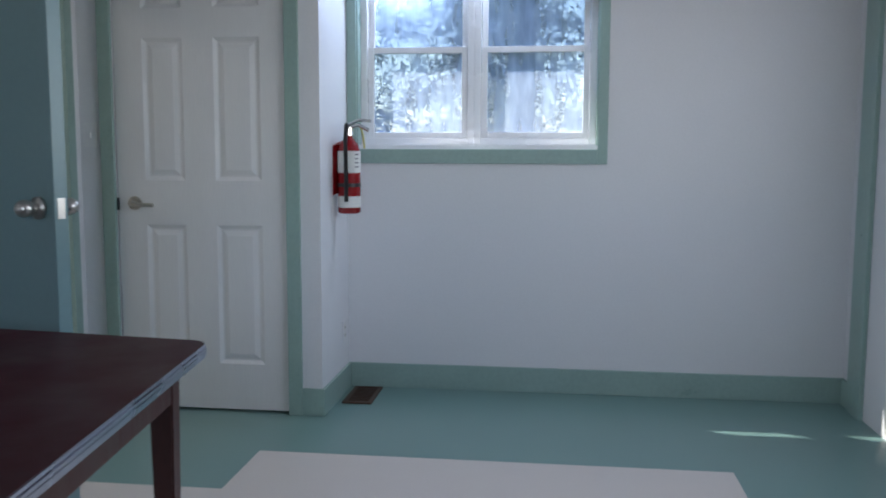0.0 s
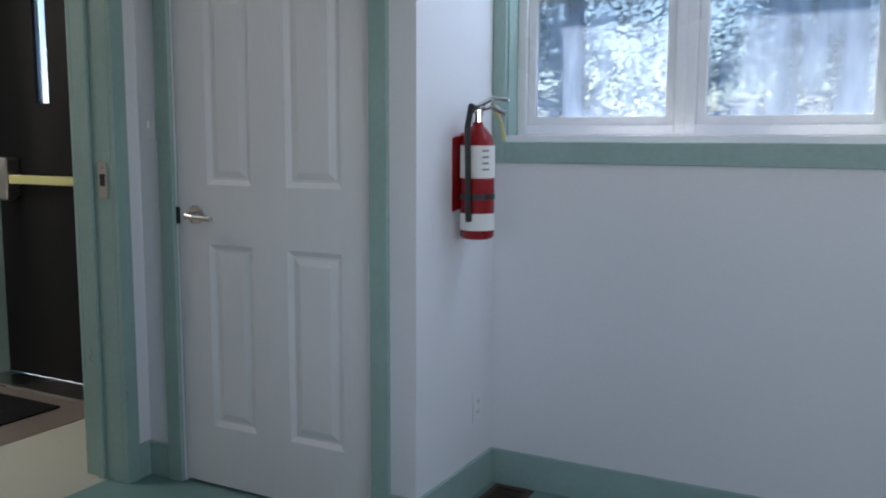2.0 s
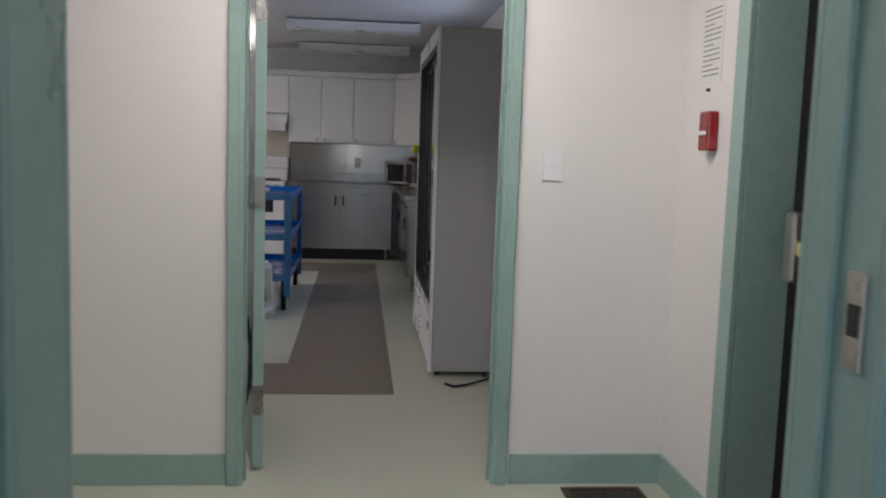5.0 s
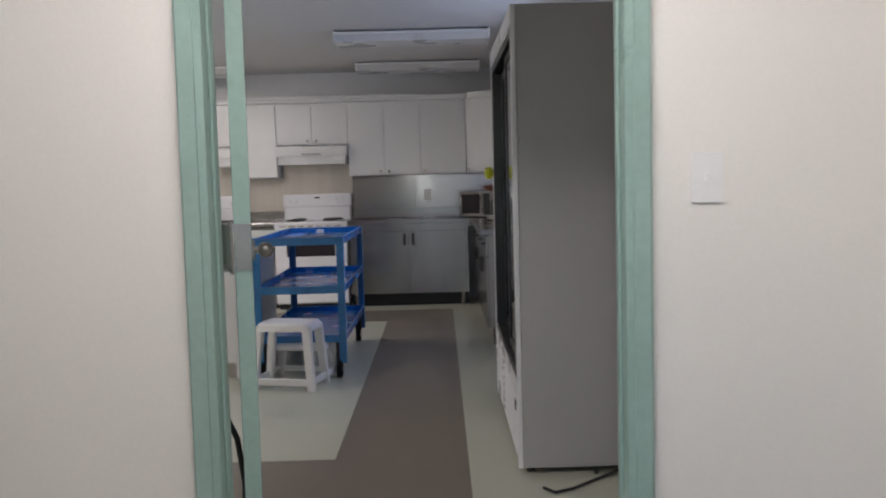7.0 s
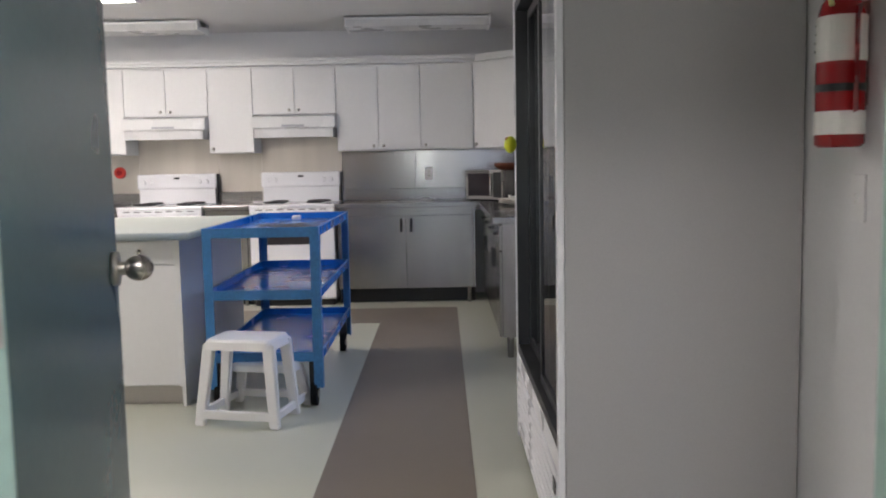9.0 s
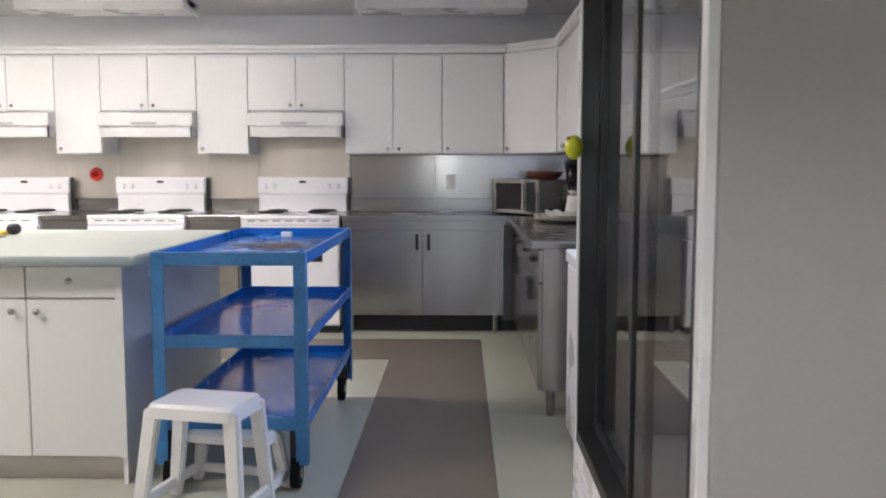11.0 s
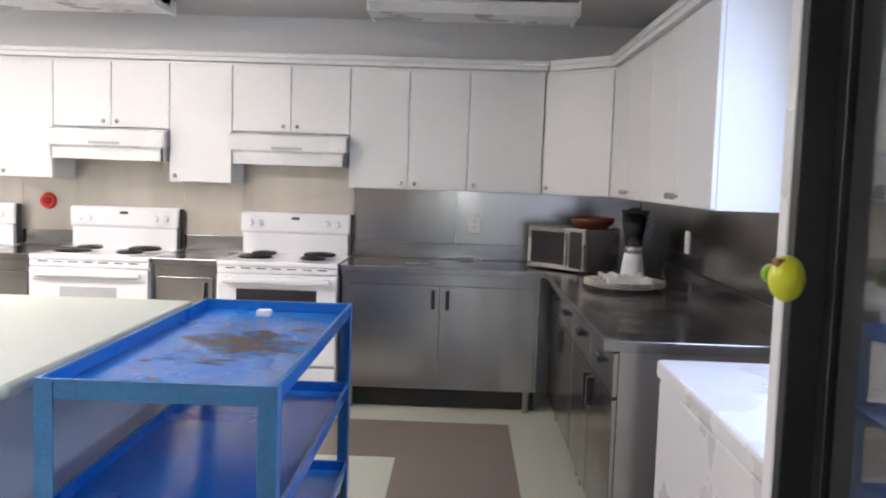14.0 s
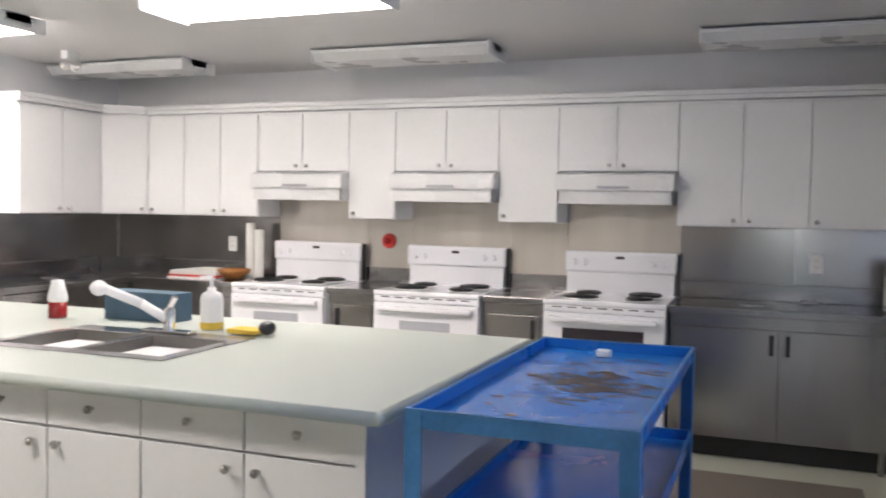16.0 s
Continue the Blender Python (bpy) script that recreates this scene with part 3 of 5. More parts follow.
def upper_side(x0, x1, doors, wall, s, knobs, label):
    """Upper unit on a side wall; s: +1 north wall, -1 south wall."""
    f = wall - s * .34
    c = thing("upper_cabinet", (x0 + x1) / 2, wall - s * .16, U0, label, "cabinet", "upper cabinets")
    bx("body", c, CAB, x0 + .001, x1 - .001, *sorted((wall - s * .002, f + s * .02)), U0, U1 + .02, 0.0)
    w = (x1 - x0) / doors
    for i in range(doors):
        a, b = x0 + i * w, x0 + (i + 1) * w
        d = bx("door", c, CAB, a + .003, b - .003, *sorted((f, f + s * .0195)), U0 + .004, U1, 0.003)
        cab_knob(d, (b - .045 if knobs[i] > 0 else a + .045, f, U0 + .04), (0, -s, 0))


upper_side(-9.80, -8.71, 2, KY1, 1, (1, -1), W2)
upper_side(-8.71, -7.62, 2, KY1, 1, (1, -1), W2)
upper_side(-9.925, -9.13, 2, KY0, -1, (1, -1), W2)
structure("crown_trim", CAB, [(KX0, UX + .012, -1.80, 3.56, U1 + .025, U1 + .055), (KX0, UX + .03, -1.81, 3.57, U1 + .055, U1 + .085),
          (-9.82, -7.61, KY1 - .352, KY1, U1 + .025, U1 + .055), (-9.83, -7.60, KY1 - .37, KY1, U1 + .055, U1 + .085),
          (-9.945, -9.12, KY0, KY0 + .352, U1 + .025, U1 + .055), (-9.955, -9.11, KY0, KY0 + .37, U1 + .055, U1 + .085)], "white crown moulding along the cabinet tops", "trim", 0.004)


def corner_crown(y, s, wall, cx):
    bm = bmesh.new()
    for z0, z1, o in ((U1 + .025, U1 + .0555, 0.012), (U1 + .0555, U1 + .0855, 0.03)):
        ring = [(KX0 + .001, y), (UX + o, y), (cx, wall - s * (.34 + o)), (cx, wall - s * .001), (KX0 + .001, wall - s * .001)]
        lo = [bm.verts.new((*p, z0)) for p in ring]
        hi = [bm.verts.new((*p, z1)) for p in ring]
        bm.faces.new(lo)
        bm.faces.new(hi[::-1])
        for i in range(5):
            bm.faces.new((lo[i], lo[(i + 1) % 5], hi[(i + 1) % 5], hi[i]))
    tagged(part("crown_trim", bm, CAB), "white crown moulding on the corner cabinet", "trim", kind="structure")


corner_crown(3.571, 1, KY1, -9.80)
corner_crown(-1.811, -1, KY0, -9.925)


def range_hood(y):
    h = thing("range_hood", KX0 + .2, y + .38, 1.52, "white enamelled range hood under a short cabinet", "range hood", "range hoods")
    x1 = KX0 + .45
    bm = bmesh.new()
    prof = [(KX0 + .003, 1.60), (KX0 + .003, HOODZ + .055), (x1 - .10, HOODZ + .055), (x1 - .0, HOODZ + .035), (x1, 1.60)]
    a = [bm.verts.new((p[0], y + .002, p[1])) for p in prof]
    b = [bm.verts.new((p[0], y + .762, p[1])) for p in prof]
    bm.faces.new(a)
    bm.faces.new(b[::-1])
    for i in range(5):
        bm.faces.new((a[i], a[(i + 1) % 5], b[(i + 1) % 5], b[i]))
    bmesh.ops.bevel(bm, geom=bm.edges[:], offset=0.006, segments=2, affect="EDGES")
    part("canopy", bm, HOODW, h)
    bm = bmesh.new()
    for q in ((KX0 + .1, x1 - .03, y + .02, y + .03), (KX0 + .1, x1 - .03, y + .735, y + .745), (x1 - .045, x1 - .03, y + .02, y + .745)):
        box(bm, q[0], q[1], q[2], q[3], 1.515, 1.60)
    box(bm, KX0 + .1, x1 - .045, y + .03, y + .735, 1.57, 1.59)
    part("skirt", bm, HOODW, h)
    bx("switch_strip", h, GREYGLASS, x1 - .001, x1 + .002, y + .28, y + .48, 1.612, 1.63, 0.0)


for s in (S1, S2, S3):
    range_hood(s)


def stove(y, lit_label, window):
    """A free-standing range with four coils."""
    x0, x1 = KX0 + .03, KX0 + .68
    st = thing("electric_stove", x0 + .3, y + .38, 0, lit_label, "stove", "electric stoves")
    bx("body", st, ENAMEL, x0, x1 - .03, y + .004, y + .756, 0.06, 0.885, 0.004)
    bx("plinth", st, BLACK, x0 + .02, x1 - .08, y + .02, y + .74, 0.0, 0.06, 0.0)
    bx("cooktop", st, ENAMEL, x0, x1, y + .002, y + .758, 0.885, 0.915, 0.008)
    bm = bmesh.new()
    box(bm, x0, x0 + .07, y + .02, y + .74, 0.90, 1.06, 0.004)
    box(bm, x0, x0 + .085, y + .004, y + .756, 1.055, 1.20, 0.018)
    bg = part("backguard", bm, ENAMEL, st)
    bx("clock", bg, BLACK, x0 + .0845, x0 + .087, y + .355, y + .41, 1.15, 1.168, 0.0, "dark clock display")
    for k in (0.075, 0.145, 0.60, 0.67):
        bm = bmesh.new()
        rod(bm, (x0 + .083, y + k, 1.125), (x0 + .105, y + k, 1.125), 0.021, 0.018)
        box(bm, x0 + .104, x0 + .112, y + k - .004, y + k + .004, 1.107, 1.143)
        part("dial", bm, ENAMEL, bg)
    bx("side_trim", bg, BLACK, x0 + .0, x0 + .06, y + .7565, y + .766, 0.92, 1.195, 0.003, "black side edge")
    for px, py, r in ((0.20, 0.20, 0.075), (0.20, 0.57, 0.10), (0.46, 0.20, 0.10), (0.46, 0.57, 0.075)):
        c = (x0 + px, y + py, 0.916)
        bm = bmesh.new()
        lathe(bm, c, [(r + .02, 0.0), (r + .022, .006), (r + .008, .004), (r, .001)], 28)
        pan = part("drip_bowl", bm, CHROME, st)
        bm = bmesh.new()
        for i in range(4):
            rr = r * (0.28 + 0.24 * i)
            pts = [(c[0] + rr * math.cos(t * math.pi / 8), c[1] + rr * math.sin(t * math.pi / 8), c[2] + .014) for t in range(17)]
            for a, b in zip(pts, pts[1:]):
                rod(bm, a, b, 0.0085, seg=6)
        part("coil", bm, BLACK, pan, "black coil element")
    bx("vent_strip", st, ENAMEL, x1 - .032, x1 - .005, y + .006, y + .754, 0.845, 0.882, 0.003)
    for i in range(7):
        a = y + .06 + i * .095
        bx("vent_slot", st, BLACK, x1 - .006, x1 - .0035, a, a + .06, 0.868, 0.875, 0.0)
    door = bx("oven_door", st, ENAMEL, x1 - .032, x1 + .005, y + .006, y + .754, 0.27, 0.838, 0.008)
    if window == "dark":
        bx("oven_window", door, DARKGLASS, x1 + .004, x1 + .0075, y + .13, y + .63, 0.56, 0.745, 0.0, "dark oven window")
    else:
        bx("oven_window", door, GREYGLASS, x1 + .004, x1 + .0075, y + .20, y + .56, 0.52, 0.72, 0.0, "pale grey oven window")
    bm = bmesh.new()
    box(bm, x1 + .025, x1 + .05, y + .05, y + .71, 0.785, 0.815, 0.008)
    box(bm, x1, x1 + .03, y + .05, y + .08, 0.785, 0.815)
    box(bm, x1, x1 + .03, y + .68, y + .71, 0.785, 0.815)
    part("oven_handle", bm, ENAMEL, door)
    bx("drawer", st, ENAMEL, x1 - .032, x1 + .004, y + .006, y + .754, 0.075, 0.255, 0.006)


stove(S1, "white enamelled electric stove with black coils, dark oven window", "dark")
stove(S2, "white enamelled electric stove with black coils, pale oven window", "pale")
stove(S3, "white enamelled electric stove with black coils, beside paper rolls", "pale")


def pull(parent, p, axis, length=0.11):
    """A black upright pull."""
    x, y, z = p
    bx("pull", parent, BLACK, x - .012, x + .012, y - .012, y + .012, z - length / 2, z + length / 2, 0.003, "black pull handle")


def steel_base_back(y0, y1, doors, pulls, label):
    c = thing("steel_base_cabinet", KX0 + .3, (y0 + y1) / 2, 0, label, "cabinet", "steel base cabinets")
    xf = KX0 + .63
    bx("body", c, STEEL, KX0 + .02, xf - .02, y0 + .002, y1 - .002, 0.14, 0.868, 0.0)
    w = (y1 - y0 - .04) / doors
    bx("front_rail", c, STEEL, xf - .02, xf - .001, y0 + .002, y1 - .002, 0.80, 0.868, 0.0)
    for i in range(doors):
        a = y0 + .02 + i * w
        d = bx("door", c, STEEL, xf - .0195, xf, a + .003, a + w - .003, 0.145, 0.795, 0.003)
        pull(d, (xf + .006, a + w - .045 if pulls[i] > 0 else a + .045, 0.71), "x", 0.12)
    # Black sheet put in for the shade of the open space between the legs.
    bx("void_sheet", c, BLACK, xf - .13, xf - .115, y0 + .004, y1 - .004, 0.004, 0.14, 0.0, "black sheet standing in for the dark void under the cabinet")
    for yy in (y0 + .06, y1 - .06):
        for xx in (KX0 + .1, xf - .07):
            rd("leg", c, STEEL, (xx, yy, 0), (xx, yy, 0.14), 0.02, 0.025)


steel_base_back(S1 + .775, 3.54, 2, (1, -1), "brushed stainless steel base cabinet with two doors on legs")
steel_base_back(S2 + .775, S1 - .01, 1, (1,), "narrow stainless steel base cabinet between two stoves")
steel_base_back(S3 + .775, S2 - .01, 1, (-1,), "narrow stainless steel base cabinet between two stoves")
steel_base_back(-1.9, S3 - .01, 2, (1, -1), "brushed stainless steel base cabinet with two doors on legs")


def steel_base_side(x0, x1, wall, s, n, label):
    c = thing("steel_base_cabinet", (x0 + x1) / 2, wall - s * .3, 0, label, "cabinet", "steel base cabinets")
    f = wall - s * .665
    bx("body", c, STEEL, x0 + .002, x1 - .002, *sorted((wall - s * .02, f + s * .02)), 0.14, 0.868, 0.0)
    w = (x1 - x0) / n
    for i in range(n):
        a = x0 + i * w
        d = bx("drawer", c, STEEL, a + .004, a + w - .004, *sorted((f, f + s * .0195)), 0.70, 0.862, 0.003)
        rd("pull", d, BLACK, (a + w / 2 - .05, f - s * .012, 0.79), (a + w / 2 + .05, f - s * .012, 0.79), 0.012, label="black pull handle")
        d = bx("door", c, STEEL, a + .004, a + w - .004, *sorted((f, f + s * .0195)), 0.145, 0.69, 0.003)
        pull(d, (a + w - .05 if i % 2 == 0 else a + .05, f - s * .006, 0.60), "y", 0.12)
    for xx in (x0 + .06, x1 - .06):
        for yy in (wall - s * .1, f + s * .07):
            rd("leg", c, STEEL, (xx, yy, 0), (xx, yy, 0.14), 0.02, 0.025)


steel_base_side(-9.84, -8.72, KY1, 1, 2, "brushed stainless steel base cabinet with drawers and doors")
steel_base_side(-8.71, -7.575, KY1, 1, 2, "stainless steel base cabinet at the end of the counter")
steel_base_side(-9.85, -8.7, KY0, -1, 2, "stainless steel base cabinet on the side wall")


def steel_top(name, boxes, label):
    b = boxes[0]
    top = thing(name, (b[0] + b[1]) / 2, (b[2] + b[3]) / 2, 0.87, label, "worktop")
    for b in boxes:
        bx("top" if b[4] < 0.9 else "upstand", top, STEEL_H, *b, 0.004)
    return top


F = KX0 + .655
steel_top("steel_worktop", [(KX0 + .012, F, S1 + .768, 3.566, 0.87, 0.912), (KX0 + .012, -7.56, 3.566, KY1 - .012, 0.87, 0.912), (KX0 + .012, KX0 + .03, S1 + .768, KY1 - .012, 0.912, 1.02), (KX0 + .03, -7.56, KY1 - .03, KY1 - .012, 0.912, 1.02)],
          "stainless steel worktop with an upstand round the corner")
steel_top("steel_worktop", [(KX0 + .012, F, S2 + .768, S1 - .002, 0.87, 0.912), (KX0 + .012, KX0 + .03, S2 + .768, S1 - .002, 0.912, 1.02)], "narrow stainless steel worktop between two stoves")
steel_top("steel_worktop", [(KX0 + .012, F, S3 + .768, S2 - .002, 0.87, 0.912), (KX0 + .012, KX0 + .03, S3 + .768, S2 - .002, 0.912, 1.02)], "narrow stainless steel worktop between two stoves")
steel_top("steel_worktop", [(KX0 + .012, F, KY0 + .70, S3 - .002, 0.87, 0.912), (KX0 + .012, -8.68, KY0 + .012, KY0 + .70, 0.87, 0.912), (KX0 + .012, KX0 + .03, KY0 + .012, S3 - .002, 0.912, 1.02), (KX0 + .03, -8.68, KY0 + .012, KY0 + .03, 0.912, 1.02)],
          "stainless steel worktop with an upstand round the corner")

splash = thing("backsplash", KX0, 0.9, 0.9, "brushed stainless steel sheets behind the counters, paler behind the stoves for reflected light", "backsplash", kind="structure")
edges = [KY0 + .012, -1.8, S3, S3 + .765, S2, S2 + .765, S1, S1 + .765, 3.0, KY1 - .012]
for a, b in zip(edges, edges[1:]):
    # Sheets behind the stoves take the paler steel, painted as if catching light.
    top = U0 - .002 if not any(abs(a - s) < .01 for s in (S1, S2, S3)) else 1.598
    bx("panel", splash, SPLASH_LIT if S3 - .01 < a < S1 + .1 else STEEL, KX0 + .002, KX0 + .009, a + .001, b - .001, 0.80, top, 0.0)
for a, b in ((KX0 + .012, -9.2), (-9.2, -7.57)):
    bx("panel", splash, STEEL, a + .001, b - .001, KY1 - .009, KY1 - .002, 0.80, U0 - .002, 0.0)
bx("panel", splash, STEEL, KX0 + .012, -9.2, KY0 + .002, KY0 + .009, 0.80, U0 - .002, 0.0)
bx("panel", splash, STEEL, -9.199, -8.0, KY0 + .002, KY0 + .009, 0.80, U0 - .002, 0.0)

# ---- island ----
IX0, IX1, IY0, IY1 = -8.0, -6.535, -1.25, 1.935


def island():
    top = thing("island_worktop", -7.3, 0.3, 0.893, "pale green laminate island worktop with a rounded edge", "worktop")
    sx0, sx1, sy0, sy1 = -7.39, -6.93, 0.13, 0.93
    bm = bmesh.new()
    for b in ((IX0, sx0, IY0, IY1), (sx1, IX1, IY0, IY1), (sx0, sx1, IY0, sy0), (sx0, sx1, sy1, IY1)):
        box(bm, b[0], b[1], b[2], b[3], 0.893, 0.932)
    part("slab", bm, ISLTOP, top)
    bm = bmesh.new()
    rod(bm, (IX1, IY0, 0.9125), (IX1, IY1, 0.9125), 0.0195, seg=16)
    rod(bm, (IX0, IY1, 0.9125), (IX1, IY1, 0.9125), 0.0195, seg=16)
    ball(bm, (IX1, IY1, 0.9125), 0.0195, 0.0195, 0.0195)
    part("edge", bm, ISLTOP, top, smooth=True)
    n, w = 0, 0.365
    y = 1.85
    xf = -6.598
    while y > IY0 + .1:
        y0 = max(y - 2 * w, IY0 + .05)
        c = thing("island_cabinet", -7.0, (y + y0) / 2, 0, "white laminate island cabinet with drawers and doors", "cabinet", "island cabinets")
        bx("body", c, CAB, -7.9, xf - .02, y0 + .001, y - .001, 0.11, 0.892, 0.0)
        bx("toe_kick", c, FLOOR_W, -7.85, xf - .075, y0 + .001, y - .001, 0.0, 0.11, 0.0, "cream toe board")
        h = (y - y0) / 2
        for i in range(2):
            a, b = y0 + i * h, y0 + (i + 1) * h
            d = bx("drawer", c, CAB, xf - .0195, xf, a + .003, b - .003, 0.762, 0.884, 0.003)
            cab_knob(d, (xf, (a + b) / 2, 0.832), (1, 0, 0))
            d = bx("door", c, CAB, xf - .0195, xf, a + .003, b - .003, 0.118, 0.754, 0.003)
            cab_knob(d, (xf, b - .05 if i == 0 else a + .05, 0.708), (1, 0, 0))
        y = y0
    e = thing("island_end_panel", -7.3, 1.87, 0, "white laminate end panel of the island", "panel")
    bx("board", e, CAB, -8.0, xf - .004, 1.852, 1.872, 0.0, 0.892, 0.002)
    bx("corner_strip", e, CAB, xf - .003, xf + .004, 1.842, 1.874, 0.11, 0.892, 0.002)
    s = thing("sink", -7.2, 0.44, 0.93, "stainless steel double bowl sink set in the island", "sink")
    bm = bmesh.new()
    r = 0.936
    for b in ((-7.48, -7.36, 0.10, 0.955), (-6.96, -6.895, 0.10, 0.955), (-7.36, -6.96, 0.10, 0.15), (-7.36, -6.96, 0.90, 0.955), (-7.36, -6.96, 0.505, 0.545)):
        box(bm, *b, 0.9325, r, 0.001)
    part("rim", bm, STEEL_H, s)
    for a, b in ((0.15, 0.505), (0.545, 0.90)):
        bm = bmesh.new()
        x0, x1, z0 = -7.36, -6.96, 0.76
        ins = 0.03
        hi = [bm.verts.new(p) for p in ((x0, a, r - .002), (x1, a, r - .002), (x1, b, r - .002), (x0, b, r - .002))]
        lo = [bm.verts.new(p) for p in ((x0 + ins, a + ins, z0), (x1 - ins, a + ins, z0), (x1 - ins, b - ins, z0), (x0 + ins, b - ins, z0))]
        for i in range(4):
            bm.faces.new((hi[i], hi[(i + 1) % 4], lo[(i + 1) % 4], lo[i]))
        bm.faces.new(lo)
        bowl = part("bowl", bm, BOWL_STEEL, s)
        rd("drain", bowl, CHROME, ((x0 + x1) / 2, (a + b) / 2, z0), ((x0 + x1) / 2, (a + b) / 2, z0 + .004), 0.04)
    f = thing("faucet", -7.44, 0.56, r, "chrome faucet with a white spray spout", "faucet")
    rd("base", f, CHROME, (-7.44, 0.56, r), (-7.44, 0.56, r + .10), 0.026, 0.022)
    bx("deck_plate", f, CHROME, -7.47, -7.41, 0.44, 0.68, r, r + .012, 0.004)
    bm = bmesh.new()
    tube(bm, [(-7.44, 0.56, r + .05), (-7.38, 0.47, r + .12), (-7.30, 0.34, r + .185)], 0.02)
    ball(bm, (-7.29, 0.33, r + .185), 0.034, 0.034, 0.032)
    part("spout", bm, STOOLW, f, "white spray spout", smooth=True)
    bm = bmesh.new()
    tube(bm, [(-7.44, 0.56, r + .10), (-7.44, 0.59, r + .15)], 0.012)
    part("lever", bm, CHROME, f)


island()

# ---- cart ----


def utility_cart():
    x0, x1, y0, y1 = -7.983, -6.557, 2.010, 2.602
    c = thing("utility_cart", -7.3, 2.29, 0, "blue painted three tier steel utility cart, top tray scraped", "cart")
    p = 0.042
    for z, lab in ((0.245, "lower"), (0.575, "middle"), (0.900, "upper")):
        h = 0.042
        tray = bx("tray", c, BLUE, x0 + .004, x1 - .004, y0 + .004, y1 - .004, z, z + .006, 0.0)
        for b in ((x0, x1, y0, y0 + .005), (x0, x1, y1 - .005, y1), (x0, x0 + .005, y0 + .005, y1 - .005), (x1 - .005, x1, y0 + .005, y1 - .005)):
            bx("tray_side", tray, BLUE, *b, z - .004, z + h, 0.0)
        for b in ((x0 - .004, x1 + .004, y0 - .004, y0 + .007), (x0 - .004, x1 + .004, y1 - .007, y1 + .004), (x0 - .004, x0 + .007, y0 + .007, y1 - .007), (x1 - .007, x1 + .004, y0 + .007, y1 - .007)):
            bx("tray_rim", tray, BLUE_POST, *b, z + h, z + h + .005, 0.002, "worn pale blue rim")
        bx("end_face", tray, BLUE_POST, x1 + .0005, x1 + .003, y0 + .01, y1 - .01, z - .004, z + h, 0.0, "worn pale blue end face")
    for xx in (x0, x1):
        for yy in (y0, y1):
            sx, sy = (1 if xx == x0 else -1), (1 if yy == y0 else -1)
            bm = bmesh.new()
            box(bm, *sorted((xx - sx * .006, xx - sx * .001)), *sorted((yy - sy * .006, yy + sy * p)), 0.10, 0.948, 0.001)
            box(bm, *sorted((xx - sx * .001, xx + sx * p)), *sorted((yy - sy * .006, yy - sy * .001)), 0.10, 0.948, 0.001)
            part("post", bm, BLUE_POST, c, "scratched light blue angle post")
            cx, cy = xx + sx * .045, yy + sy * .045
            w = bx("caster", c, BLACK, cx - .03, cx + .03, cy - .025, cy + .025, 0.10, 0.245, 0.004, "black caster bracket")
            bm = bmesh.new()
            rod(bm, (cx + .02, cy - .017, 0.0625), (cx + .02, cy + .017, 0.0625), 0.0625, seg=24)
            part("wheel", bm, RUBBER, w, "black rubber wheel")
            rd("hub", w, NICKEL, (cx + .02, cy - .02, 0.0625), (cx + .02, cy + .02, 0.0625), 0.022)
    bm = bmesh.new()
    rng = random.Random(5)
    for i in range(150):
        a = rng.gauss(-7.30, 0.09 if i < 80 else 0.25)
        b = rng.gauss(2.33, 0.07 if i < 80 else 0.13)
        if not (x0 + .1 < a < x1 - .1 and y0 + .06 < b < y1 - .06):
            continue
        l, w = rng.uniform(.01, .07) * (1.3 if abs(a + 7.30) < .1 else 1), rng.uniform(.004, .016)
        t = Matrix.Translation((a, b, 0.9062)) @ Matrix.Rotation(rng.uniform(1.1, 2.0), 4, "Z")
        k = 7
        vs = [bm.verts.new(t @ Vector((l * math.cos(2 * math.pi * j / k) * rng.uniform(.6, 1.1), w * math.sin(2 * math.pi * j / k) * rng.uniform(.6, 1.2), 0.0002 + i * .000008))) for j in range(k)]
        bm.faces.new(vs)
    tagged(part("paint_wear", bm, CORK, c), "bare dark metal where the paint has worn off", kind="stuff")
    t = thing("tape_roll", -7.83, 2.28, 0.906, "small white tape roll on the cart", "tape")
    bx("tape_block", t, PAPER, -7.855, -7.815, 2.255, 2.31, 0.9065, 0.935, 0.006)


utility_cart()


